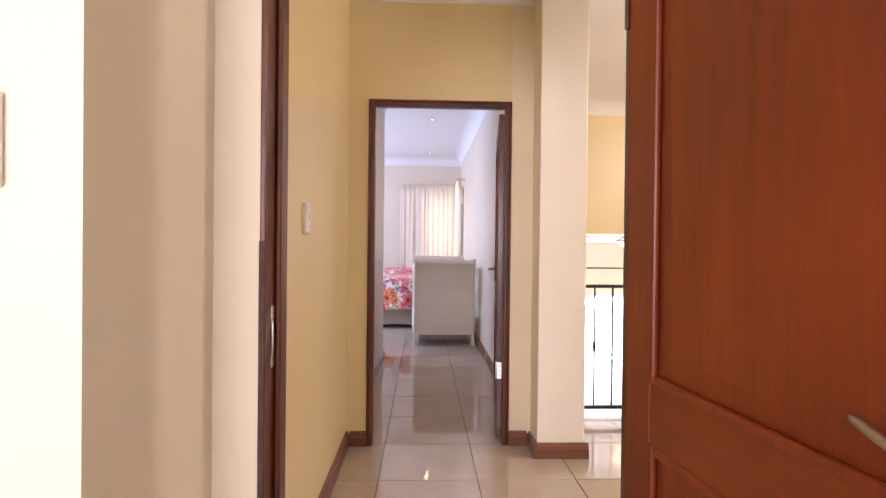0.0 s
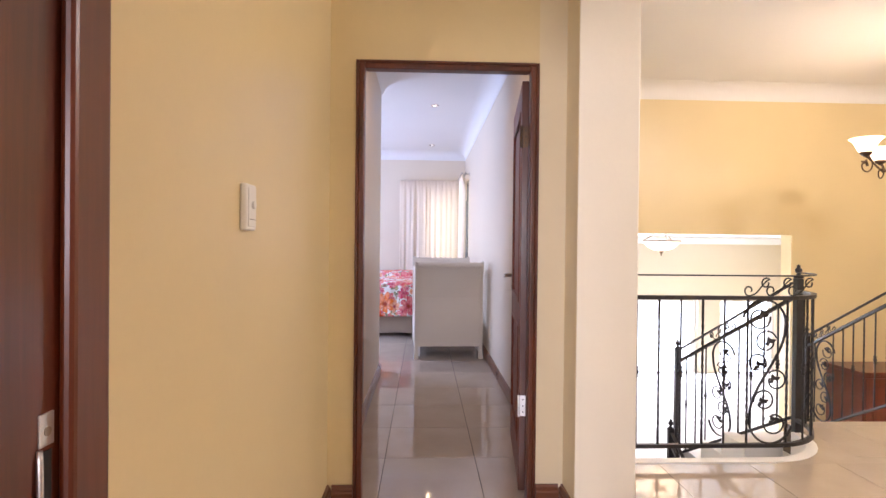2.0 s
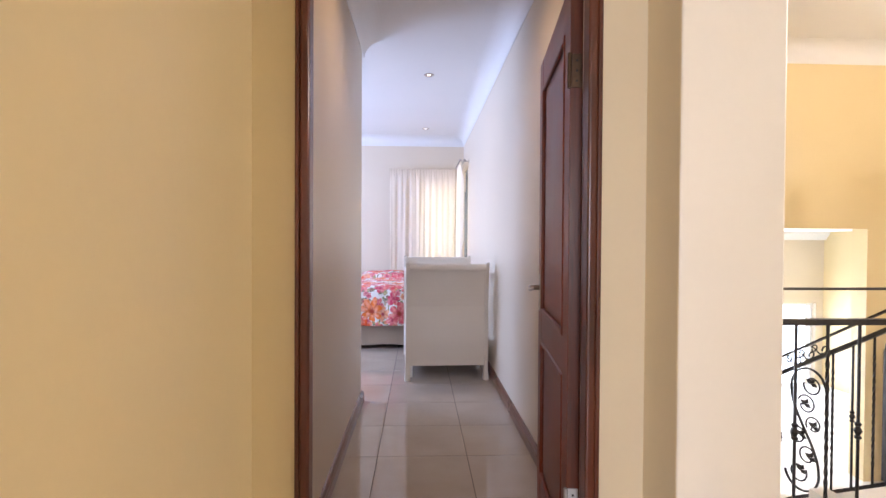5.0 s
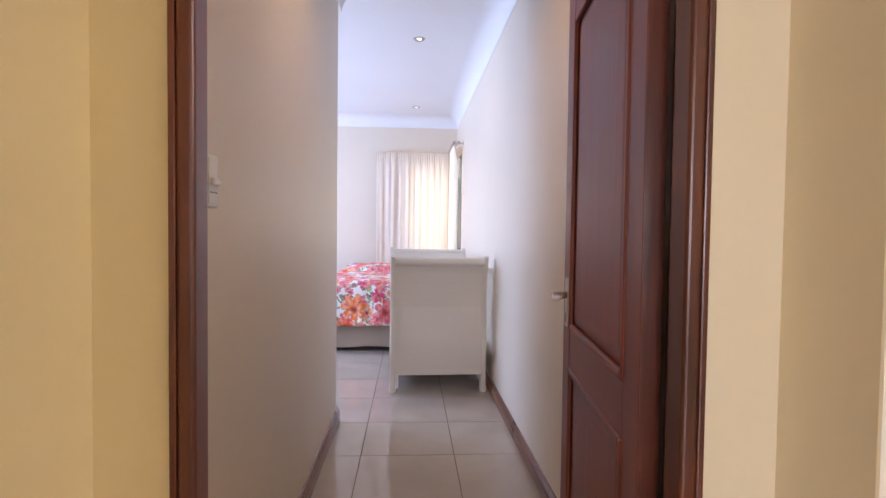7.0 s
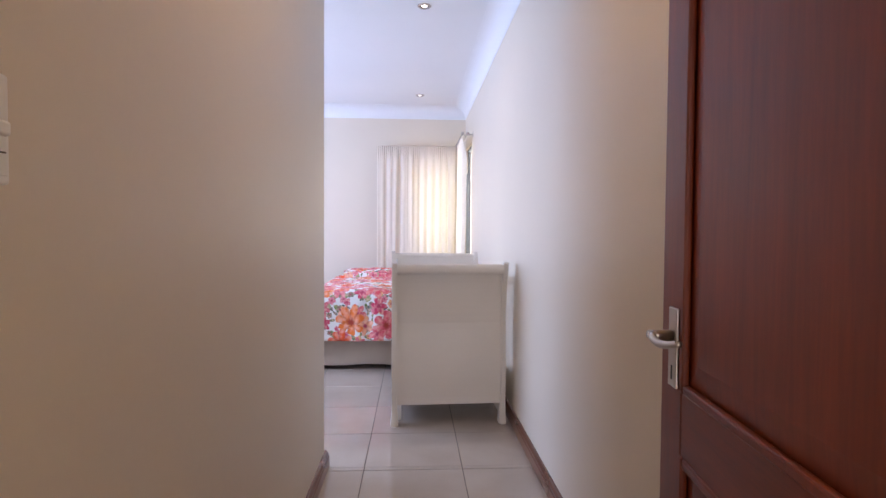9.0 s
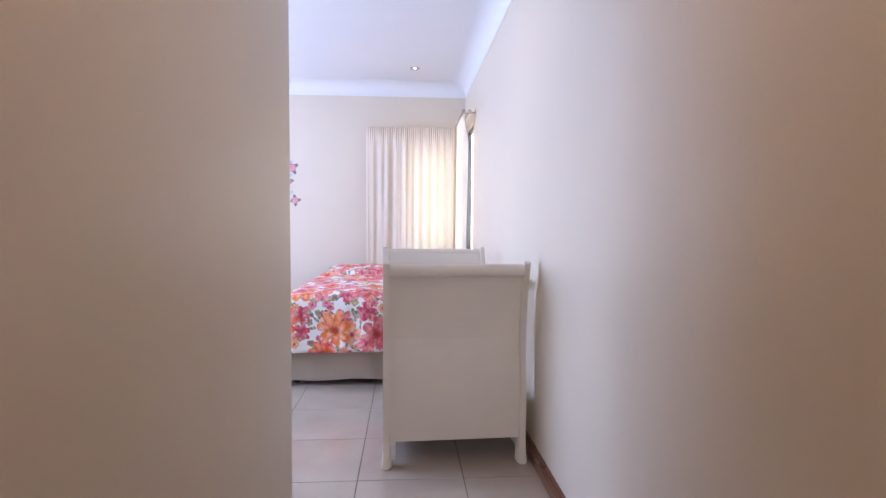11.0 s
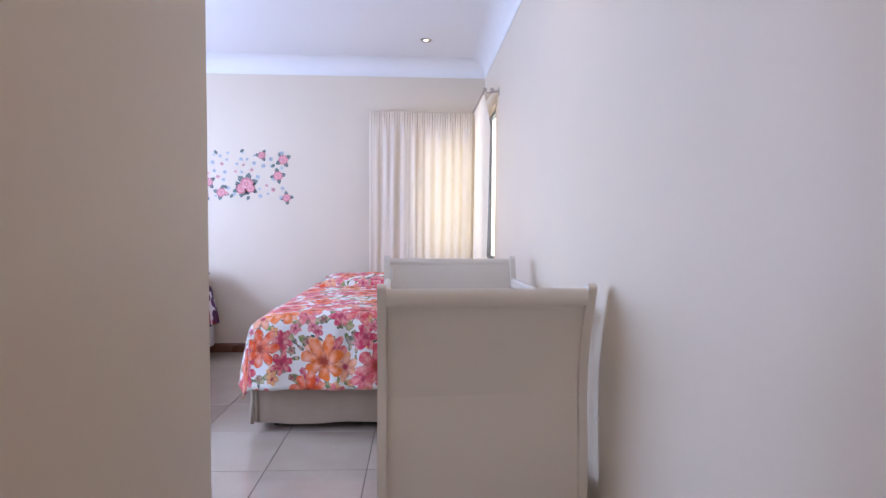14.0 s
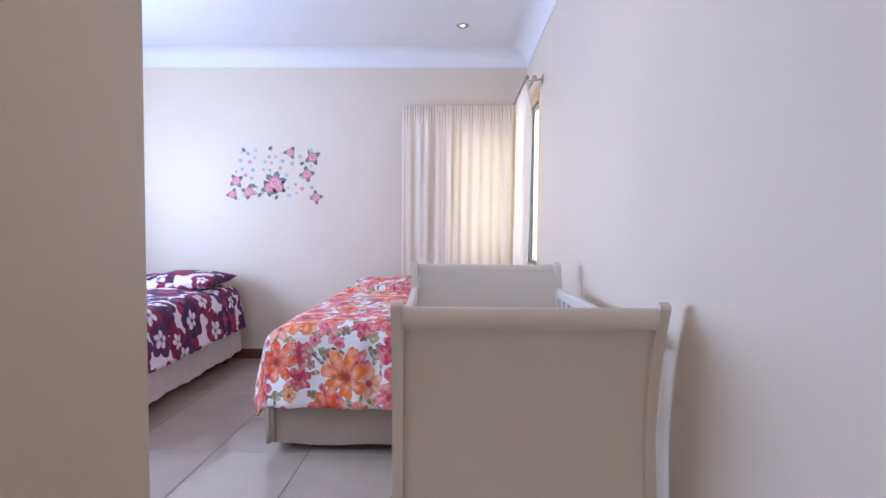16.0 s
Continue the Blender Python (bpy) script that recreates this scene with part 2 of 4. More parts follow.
GALV = surface("pale_steel", (0.72, 0.72, 0.72), 0.35, metal=1.0, vary=0.06, scale=30, bump=0.03)
IRON = surface("black_wrought_iron", (0.022, 0.020, 0.022), 0.42, metal=0.3, vary=0.25, scale=30, bump=0.3)
BRONZE = surface("dark_bronze", (0.10, 0.06, 0.035), 0.4, metal=0.8, vary=0.2, scale=30, bump=0.2)
PLASTIC = surface("white_switch_plastic", (0.80, 0.78, 0.74), 0.35, vary=0.02, scale=5, bump=0.02)
DARK = surface("dark_recess", (0.02, 0.018, 0.016), 0.8)
COT_PAINT = surface("cream_painted_cot_wood", (0.70, 0.645, 0.565), 0.40, vary=0.03, scale=2.5, fine=70, bump=0.12)
DIVAN = surface("beige_divan_cloth", (0.42, 0.345, 0.275), 0.95, vary=0.06, scale=4, fine=260, bump=0.5)
SKIRT_CLOTH = surface("white_bed_skirt_cloth", (0.66, 0.62, 0.58), 0.95, vary=0.04, scale=4, fine=260, bump=0.5)
MATTRESS = surface("white_mattress_cloth", (0.72, 0.69, 0.66), 0.95, vary=0.04, scale=5, fine=200, bump=0.4)
CURTAIN = cloth_through("cream_curtain_cloth", (0.86, 0.77, 0.665), 0.24)
STEEL_FRAME = surface("grey_painted_window_steel", (0.16, 0.17, 0.18), 0.5, vary=0.06, scale=10)
GLASS = clear_glass()
FROSTED = frosted_glass()
LED_LENS = glowing("lit_downlight_lens", (1.0, 0.92, 0.8), 3.0)
SKYGLOW = glowing("bright_sky", (0.86, 0.94, 1.0), 3.0)
SKYWARM = glowing("bright_sunny_outdoors", (1.0, 0.96, 0.86), 2.1)
SCUFF = surface("bare_scuffed_wood", (0.070, 0.030, 0.020), 0.7, vary=0.4, scale=60, bump=0.3)
SKYCORNER = glowing("bright_white_outdoors", (0.96, 0.98, 1.0), 3.0)
# paler tone that puts the daylight on the pillar's front into its colour
PILLAR_DAYLIT = surface("daylit_pillar_tone", (0.75, 0.70, 0.60), 0.4, vary=0.04, scale=1.1, fine=60, bump=0.12)
RETURN_PAINT = surface("warm_cream_wall_paint", (0.75, 0.65, 0.455), 0.38, vary=0.04, scale=1.1, fine=60, bump=0.08, rvary=0.04)
STAIR_WHITE = surface("white_stair_plaster", (0.76, 0.74, 0.72), 0.5, vary=0.03, scale=2)
FLORAL = printed_cloth("orange_and_pink_floral_print", (0.77, 0.76, 0.75), [
    (9.5, (4.4, 2.9), 2, 0.42, 0.96, [(0.10, 0.20, 0.07), (0.16, 0.26, 0.09), (0.06, 0.12, 0.10), (0.22, 0.30, 0.10)], (0.05, 0.10, 0.05)),
    (6.5, (0.3, 0.8), 2, 0.60, 0.95, [(0.12, 0.22, 0.08), (0.20, 0.30, 0.10), (0.07, 0.14, 0.11), (0.28, 0.34, 0.12)], (0.10, 0.16, 0.08)),
    (11.0, (3.1, 1.7), 5, 0.32, 0.35, [(0.62, 0.10, 0.18), (0.80, 0.40, 0.14), (0.10, 0.16, 0.08), (0.70, 0.22, 0.30)], (0.45, 0.06, 0.10)),
    (6.0, (5.2, 2.4), 6, 0.42, 0.50, [(0.66, 0.07, 0.13), (0.74, 0.17, 0.20), (0.60, 0.05, 0.12), (0.84, 0.40, 0.22)], (0.42, 0.05, 0.10)),
    (4.0, (1.6, 7.3), 7, 0.45, 0.52, [(0.82, 0.11, 0.025), (0.70, 0.08, 0.10), (0.82, 0.20, 0.03), (0.66, 0.09, 0.13)], (0.34, 0.04, 0.02)),
], 0.7)
PANSY = printed_cloth("purple_and_white_pansy_print", (0.76, 0.70, 0.75), [
    (5.0, (2.7, 5.9), 5, 0.50, 0.30, [(0.30, 0.008, 0.04), (0.10, 0.008, 0.075), (0.36, 0.012, 0.06), (0.07, 0.006, 0.07)], (0.10, 0.004, 0.03)),
    (4.3, (0.4, 1.2), 5, 0.56, 0.28, [(0.060, 0.005, 0.060), (0.085, 0.008, 0.085), (0.045, 0.004, 0.055), (0.24, 0.008, 0.05)], (0.035, 0.003, 0.035)),
    (4.3, (0.4, 1.2), 5, 0.27, 0.50, [(0.78, 0.72, 0.77), (0.78, 0.72, 0.77), (0.42, 0.03, 0.10), (0.78, 0.72, 0.77)], (0.05, 0.005, 0.055)),
], 0.04)
ROSE_PINK = surface("pink_rose_print", (0.62, 0.22, 0.24), 0.6, vary=0.25, scale=40, bump=0.02)
ROSE_LIGHT = surface("light_pink_rose_print", (0.72, 0.36, 0.37), 0.6, vary=0.18, scale=40, bump=0.02)
LEAF_GREEN = surface("grey_green_leaf_print", (0.16, 0.20, 0.18), 0.6, vary=0.3, scale=50, bump=0.02)
BLOSSOM_BLUE = surface("pale_blue_blossom_print", (0.44, 0.50, 0.53), 0.6, vary=0.2, scale=50, bump=0.02)


# ---- building helpers ----
def part(name, bm, material=None, parent=None, label="", smooth=False):
    me = bpy.data.meshes.new(name)
    bm.to_mesh(me)
    bm.free()
    if smooth:
        me.shade_smooth()
    ob = new(name, me)
    if parent is not None:
        ob.parent = parent
    if material is not None:
        me.materials.append(material)
    if label:
        ob["label"] = label
    return ob


def again(name, me, parent, m):
    ob = new(name, me)
    ob.parent = parent
    ob.matrix_basis = m
    return ob


def thing(name, label, category, at=(0, 0, 0), turn=0, group="", kind=""):
    ob = new(name)
    ob.empty_display_size = 0.1
    ob.matrix_basis = pose(*at, 0, 0, turn)
    return tagged(ob, label, category, group, kind)


def add_box(bm, x0, x1, y0, y1, z0, z1, bevel=0.0, segs=2):
    vs = [bm.verts.new((x, y, z)) for z in (z0, z1) for y in (y0, y1) for x in (x0, x1)]
    fs = [bm.faces.new([vs[i] for i in f]) for f in ((0, 2, 3, 1), (4, 5, 7, 6), (0, 1, 5, 4), (2, 6, 7, 3), (1, 3, 7, 5), (0, 4, 6, 2))]
    if bevel:
        edges = {e for f in fs for e in f.edges}
        bmesh.ops.bevel(bm, geom=list(edges), offset=bevel, segments=segs, affect="EDGES", profile=0.5)
    return bm


def boxes(*spans, bevel=0.0, segs=2):
    bm = bmesh.new()
    for s in spans:
        add_box(bm, *s, bevel, segs)
    return bm


def structure(name, bm, material, label, category="wall"):
    return tagged(part(name, bm, material), label, category, kind="structure")


def add_tube(bm, pts, r, sides=8, flat=1.0, taper=None, cap=True):
    """A bar swept along points; flat squashes it upright."""
    pts = [Vector(p) for p in pts]
    rings = []
    side = None
    for i, p in enumerate(pts):
        d = (pts[min(i + 1, len(pts) - 1)] - pts[max(i - 1, 0)]).normalized()
        if side is None:
            side = d.cross(Vector((0, 0, 1)))
            if side.length < 0.1:
                side = d.cross(Vector((0, 1, 0)))
        side = (side - d * side.dot(d)).normalized()
        up = side.cross(d)
        k = r * (taper(i / (len(pts) - 1)) if taper else 1)
        rings.append([bm.verts.new(p + side * (k * math.cos(a)) + up * (k * flat * math.sin(a)))
                      for a in (2 * math.pi * (j + 0.5) / sides for j in range(sides))])
    for a, b in zip(rings, rings[1:]):
        for j in range(sides):
            bm.faces.new((a[j], a[(j + 1) % sides], b[(j + 1) % sides], b[j]))
    if cap:
        bm.faces.new(rings[0][::-1])
        bm.faces.new(rings[-1])
    return bm


def add_lathe(bm, profile, sides=20, at=(0, 0, 0)):
    """A turned shape from (radius, height) pairs."""
    rings = [[bm.verts.new((at[0] + r * math.cos(2 * math.pi * j / sides), at[1] + r * math.sin(2 * math.pi * j / sides), at[2] + z))
              for j in range(sides)] for r, z in profile]
    for a, b in zip(rings, rings[1:]):
        for j in range(sides):
            bm.faces.new((a[j], a[(j + 1) % sides], b[(j + 1) % sides], b[j]))
    bm.faces.new(rings[0][::-1])
    bm.faces.new(rings[-1])
    return bm


def prism(bm, outline, a, b, axis="x"):
    """An outline of (u, v) pairs drawn out from a to b along x (u is y) or y (u is x)."""
    def at(u, v, w):
        return (w, u, v) if axis == "x" else (u, w, v)
    lo = [bm.verts.new(at(u, v, a)) for u, v in outline]
    hi = [bm.verts.new(at(u, v, b)) for u, v in outline]
    n = len(outline)
    for i in range(n):
        bm.faces.new((lo[i], lo[(i + 1) % n], hi[(i + 1) % n], hi[i]))
    bm.faces.new(lo[::-1])
    bm.faces.new(hi)
    bmesh.ops.recalc_face_normals(bm, faces=bm.faces[:])
    return bm


# ---- structure ----
CEIL = 2.75


def by_facing(ob, axis, second, threshold=-0.5):
    """Faces that look down an axis keep the first paint, all others take the second."""
    ob.data.materials.append(second)
    for f in ob.data.polygons:
        f.material_index = 0 if f.normal[axis] < threshold else 1
    return ob


# start room
structure("wall_start_left", boxes((-3.4, -0.538, 0.865, 1.39, 0, CEIL)), WHITEWALL, "pale cream painted wall beside the doorway recess")
structure("wall_start_door", boxes((-0.538, -0.44, 1.28, 1.39, 0, CEIL), (-0.44, 0.366, 1.28, 1.39, 2.031, CEIL), (0.366, 5.3, 1.28, 1.39, 0, CEIL)),
          WHITEWALL, "pale cream wall round the first doorway")
structure("wall_start_side", boxes((0.56, 0.75, -3.2, 1.28, 0, CEIL)), WHITEWALL, "pale cream side wall of the first room")
structure("wall_start_far_side", boxes((-3.6, -3.4, -3.2, 1.41, 0, CEIL)), WHITEWALL, "pale cream outer wall of the first room")
structure("wall_start_back", boxes((-3.6, -2.2, -3.4, -3.2, 0, CEIL), (-0.2, 0.75, -3.4, -3.2, 0, CEIL), (-2.2, -0.2, -3.4, -3.2, 0, 0.85), (-2.2, -0.2, -3.4, -3.2, 2.15, CEIL)),
          WHITEWALL, "pale cream back wall with a window opening")
# passage and bedroom
structure("wall_passage_left", boxes((-0.8, -0.56, 1.39, 3.355, 0, CEIL)), YELLOW, "warm yellow painted passage wall")
by_facing(structure("wall_bedroom_door", boxes((-0.8, -0.438, 3.355, 3.456, 0, CEIL), (-0.438, 0.402, 3.355, 3.456, 2.036, CEIL)),
                    YELLOW, "warm yellow wall round the bedroom doorway"), 1, CREAM)
# front coloured paler than the side face, standing in for daylight on it
by_facing(structure("wall_pillar", boxes((0.532, 0.80, 3.16, 3.46, 0, CEIL), bevel=0.006), RETURN_PAINT, "cream wall end beside the bedroom door, front paled for daylight"), 0, PILLAR_DAYLIT)
structure("wall_pillar_return", boxes((0.402, 0.532, 3.355, 3.456, 0, CEIL)), RETURN_PAINT, "narrow pale cream wall between door frame and wall end")
by_facing(structure("wall_bedroom_right", boxes((0.555, 0.81, 3.46, 9.15, -0.2, CEIL), (0.555, 0.62, 9.79, 10.07, -0.2, CEIL),
                                                (0.555, 0.81, 9.15, 9.79, -0.2, 0.91), (0.555, 0.81, 9.15, 9.79, 2.22, CEIL)),
                    CREAM, "cream painted bedroom wall with a corner window"), 0, YELLOW, 0.5)
structure("wall_bedroom_left", boxes((-0.68, -0.535, 3.456, 5.912, 0, CEIL), (-3.5, -0.68, 5.76, 5.912, 0, CEIL), bevel=0.004), CREAM, "cream painted wall of the bedroom entrance")
structure("wall_bedroom_outer", boxes((-3.7, -3.5, 5.76, 6.68, 0, CEIL), (-3.7, -3.5, 8.82, 10.07, 0, CEIL), (-3.7, -3.5, 6.68, 8.82, 0, 0.85), (-3.7, -3.5, 6.68, 8.82, 2.15, CEIL)),
          CREAM, "cream outer wall with the main bedroom window")
structure("wall_bedroom_far", boxes((-3.7, -0.06, 9.87, 10.07, 0, CEIL), (0.42, 0.555, 9.87, 10.07, 0, CEIL), (-0.06, 0.42, 9.87, 10.07, 0, 0.91), (-0.06, 0.42, 9.87, 10.07, 1.99, CEIL)),
          CREAM, "cream bedroom end wall with a curtained window")
# landing and stairwell
structure("wall_hall_far", boxes((0.81, 3.43, 5.95, 6.10, 1.325, CEIL), (3.43, 5.3, 5.95, 6.10, -0.68, CEIL)), YELLOW, "yellow painted wall above the stair opening")
structure("wall_hall_right", boxes((5.3, 5.5, 1.23, 8.8, -0.68, CEIL)), YELLOW, "yellow painted side wall of the landing")
structure("wall_stair_left", boxes((0.56, 0.81, 3.62, 9.0, -2.6, -0.2)), STAIR_WHITE, "white plaster wall of the stairwell")
structure("wall_under_landing", boxes((0.81, 2.36, 3.62, 3.78, -2.6, -0.2), (2.36, 5.3, 4.32, 4.48, -2.6, -0.2), (2.36, 2.5, 3.78, 4.32, -2.6, -0.2)), STAIR_WHITE, "white plaster wall under the landing edge")
structure("wall_stair_window", boxes((0.81, 5.2, 8.80, 9.0, 0.41, 1.36), (0.81, 1.3, 8.80, 9.0, -2.6, 0.41), (4.0, 4.35, 8.80, 9.0, -2.6, 0.41), (5.2, 5.3, 8.80, 9.0, -2.6, 1.36), (1.3, 4.0, 8.80, 9.0, -2.6, -0.72), (4.35, 5.2, 8.80, 9.0, -2.6, -0.72)),
          CREAM, "cream wall with tall bright stair windows")
structure("ceiling_stair", boxes((0.81, 5.5, 6.10, 9.0, 1.36, 1.46)), PLASTER, "white ceiling over the half landing", "ceiling")
structure("trim_stair_cornice", prism(bmesh.new(), [(8.80, 1.36), (8.80, 1.25), (8.77, 1.25), (8.70, 1.33), (8.70, 1.36)], 0.81, 5.3), PLASTER, "white plaster cornice over the half landing", "trim")
structure("ceiling", boxes((-3.7, 5.5, -3.4, 10.07, CEIL, CEIL + 0.12)), PLASTER, "plain white painted plaster ceiling", "ceiling")


def cornice(name, run, a, b, wall, sense):
    """Plain cove cornice along x or y, on a wall whose room lies in the given sense."""
    out = [(0, 0), (0, -0.14), (0.004, -0.14)] + [(0.15 - 0.146 * math.cos(a), -0.14 + 0.137 * math.sin(a)) for a in (math.pi / 2 * k / 12 for k in range(1, 13))] + [(0.15, 0)]
    o = [(wall + sense * u, CEIL + v) for u, v in out]
    structure(name, prism(bmesh.new(), o, a, b, run), PLASTER, "white moulded plaster cornice", "trim")


cornice("trim_cornice_1", "y", 3.47, 9.87, 0.555, -1)
cornice("trim_cornice_2", "x", -3.5, 0.553, 9.87, -1)
cornice("trim_cornice_3", "y", 3.47, 6.047, -0.535, 1)
cornice("trim_cornice_4", "x", -3.5, -0.535, 5.912, 1)
cornice("trim_cornice_5", "x", 0.81, 5.3, 5.95, -1)
cornice("trim_cornice_6", "y", 1.39, 3.355, -0.56, 1)
cornice("trim_cornice_7", "x", -0.425, 0.532, 3.355, -1)
cornice("trim_cornice_8", "x", -0.40, 0.42, 3.47, 1)


def skirting(name, run, a, b, wall, sense, material):
    out = [(0, 0.002), (0.022, 0.002), (0.022, 0.052), (0.018, 0.060), (0.018, 0.067), (0.010, 0.076), (0.008, 0.084), (0, 0.086)]
    o = [(wall + sense * u, v) for u, v in out]
    structure(name, prism(bmesh.new(), o, a, b, run), material, "moulded dark mahogany skirting board", "baseboard")


skirting("baseboard_1", "y", 1.396, 3.355, -0.56, 1, SKIRT_Y)
skirting("baseboard_2", "x", -0.538, -0.441, 3.355, -1, SKIRT_X)
skirting("baseboard_3", "x", 0.404, 0.510, 3.355, -1, SKIRT_X)
skirting("baseboard_4", "y", 3.138, 3.355, 0.532, -1, SKIRT_Y)
skirting("baseboard_5", "x", 0.532, 0.821, 3.16, -1, SKIRT_X)
skirting("baseboard_6", "y", 3.16, 3.76, 0.80, 1, SKIRT_Y)
skirting("baseboard_7", "y", 3.50, 9.87, 0.555, -1, SKIRT_Y)
skirting("baseboard_8", "y", 3.50, 5.934, -0.535, 1, SKIRT_Y)
skirting("baseboard_9", "x", -3.5, -0.535, 5.912, 1, SKIRT_X)
skirting("baseboard_10", "x", -3.5, 0.533, 9.87, -1, SKIRT_X)
skirting("baseboard_11", "y", 0.87, 1.27, -0.538, 1, SKIRT_Y)

floor = structure("floor", boxes((-3.6, 5.5, -3.4, 3.79, -0.2, -0.003), (2.37, 5.5, 3.79, 4.49, -0.2, -0.003), (-3.7, 0.81, 3.79, 10.07, -0.2, -0.003)),
                  GROUT, "polished grey-beige floor tiles with thin dark joints", "floor")
structure("floor_half_landing", boxes((0.81, 5.5, 5.37, 8.80, -0.85, -0.68), (3.52, 5.5, 4.48, 5.37, -0.85, -0.68)), STAIR_WHITE, "pale tiled half landing floor", "floor")
structure("floor_lower", boxes((0.5, 5.5, 3.5, 9.0, -2.7, -2.6)), STAIR_WHITE, "pale floor at the stair's foot", "floor")

# a white kerb along the curved landing edge
ARC = [(0.83 + 1.03 * i / 6, 3.82 + 0.01 * i / 6) for i in range(7)]
ARC += [(1.86 + 0.44 * math.sin(a), 4.27 - 0.44 * math.cos(a)) for a in (math.pi / 2 * k / 10 for k in range(1, 11))]


def edge_strip(bm, pts, off0, off1, z0, z1):
    rows = []
    for i, p in enumerate(pts):
        d = (Vector(pts[min(i + 1, len(pts) - 1)]) - Vector(pts[max(i - 1, 0)])).normalized()
        n = Vector((-d.y, d.x))
        a, b = Vector(p) + n * off0, Vector(p) + n * off1
        rows.append([bm.verts.new((*a, z0)), bm.verts.new((*b, z0)), bm.verts.new((*b, z1)), bm.verts.new((*a, z1))])
    for r, s in zip(rows, rows[1:]):
        for j in range(4):
            bm.faces.new((r[j], r[(j + 1) % 4], s[(j + 1) % 4], s[j]))
    bm.faces.new(rows[0][::-1])
    bm.faces.new(rows[-1])
    return bm


structure("trim_landing_kerb", edge_strip(bmesh.new(), ARC, -0.03, 0.03, -0.22, 0.004), STAIR_WHITE, "white plastered kerb along the curved landing edge", "trim")
corner = [(1.86, 3.786), (2.371, 3.786), (2.371, 4.27)] + [(1.86 + 0.468 * math.sin(a), 4.27 - 0.468 * math.cos(a)) for a in (math.pi / 2 * k / 10 for k in range(10, -1, -1))]
bm = bmesh.new()
ring = [bm.verts.new((x, y, -0.012)) for x, y in corner]
top = [bm.verts.new((x, y, 0.0)) for x, y in corner]
for i in range(len(corner)):
    bm.faces.new((ring[i], ring[(i + 1) % len(corner)], top[(i + 1) % len(corner)], top[i]))
bm.faces.new(top)
bm.faces.new(ring[::-1])
structure("floor_landing_corner", bm, TILE, "polished tile piece cut round the landing corner", "floor")

# ---- openings: windows ----


def steel_window(name, label, x, y, w, h, sill, turn, bars_across, bars_up, paint, inner_sill=True):
    """A steel casement in an opening w wide; its outer face looks along local +y."""
    t = thing(name, label, "window", (x, y, sill), turn, kind="structure")
    b = 0.032
    part("window_frame", boxes((0, b, 0, 0.035, 0, h), (w - b, w, 0, 0.035, 0, h), (b, w - b, 0, 0.035, 0, b), (b, w - b, 0, 0.035, h - b, h), bevel=0.003), paint, t)
    for i in range(bars_across):
        c = w * (i + 1) / (bars_across + 1)
        part("glazing_bar", boxes((c - 0.012, c + 0.012, 0.006, 0.03, b, h - b), bevel=0.003), paint, t)
    for i in range(bars_up):
        c = h * (i + 1) / (bars_up + 1)
        part("glazing_bar", boxes((b, w - b, 0.007, 0.029, c - 0.012, c + 0.012), bevel=0.003), paint, t)
    pane = part("pane", boxes((b - 0.004, w - b + 0.004, 0.016, 0.020, b - 0.004, h - b + 0.004)), GLASS, t)
    pane.visible_shadow = False
    if inner_sill:
        part("window_sill", boxes((-0.02, w + 0.02, -0.10, -0.004, -0.03, -0.002), bevel=0.004), PLASTER, t)
    return t


steel_window("window_1", "grey steel casement window behind a drawn curtain", -0.06, 9.95, 0.48, 1.08, 0.91, 0, 0, 2, STEEL_FRAME)
corner_window = steel_window("window_2", "narrow grey steel corner window, bright outside", 0.580, 9.79, 0.64, 1.31, 0.91, -90, 0, 0, STEEL_FRAME, False)
part("sash_stile", boxes((0.033, 0.060, -0.018, 0.006, 0.02, 1.02), bevel=0.003), STEEL_FRAME, corner_window, "grey steel stile of the open sash")
# stair window frames are white: the glare over them is in the colour
steel_window("window_3", "tall bright stair window with steel frame", 1.30, 8.86, 2.70, 1.13, -0.72, 0, 1, 0, PLASTER, False)
steel_window("window_4", "narrow bright stair window with steel frame", 4.35, 8.86, 0.85, 1.13, -0.72, 0, 0, 0, PLASTER, False)


def backdrop(name, corners, material, label):
    bm = bmesh.new()
    bm.faces.new([bm.verts.new(c) for c in corners])
    tagged(part(name, bm, material), label, "backdrop", kind="structure")


backdrop("backdrop_stair", [(1.6, 11.2, -2.6), (7.5, 11.2, -2.6), (7.5, 11.2, 2.2), (1.6, 11.2, 2.2)], SKYGLOW, "overexposed bright daylight outside the stair windows")
backdrop("backdrop_corner", [(1.25, 9.05, 0.2), (1.25, 10.6, 0.2), (1.25, 10.6, 2.9), (1.25, 9.05, 2.9)], SKYCORNER, "overexposed sunlight outside the corner window")
backdrop("backdrop_yard", [(0.86, 13.0, -0.5), (5.0, 13.0, -0.5), (5.0, 13.0, 4.5), (0.86, 13.0, 4.5)], SKYCORNER, "overexposed sunlit yard beyond the corner window")
backdrop("backdrop_end", [(-0.5, 10.6, 0.2), (0.85, 10.6, 0.2), (0.85, 10.6, 2.6), (-0.5, 10.6, 2.6)], SKYWARM, "overexposed sunlight outside the end window")

# ---- doors and frames ----


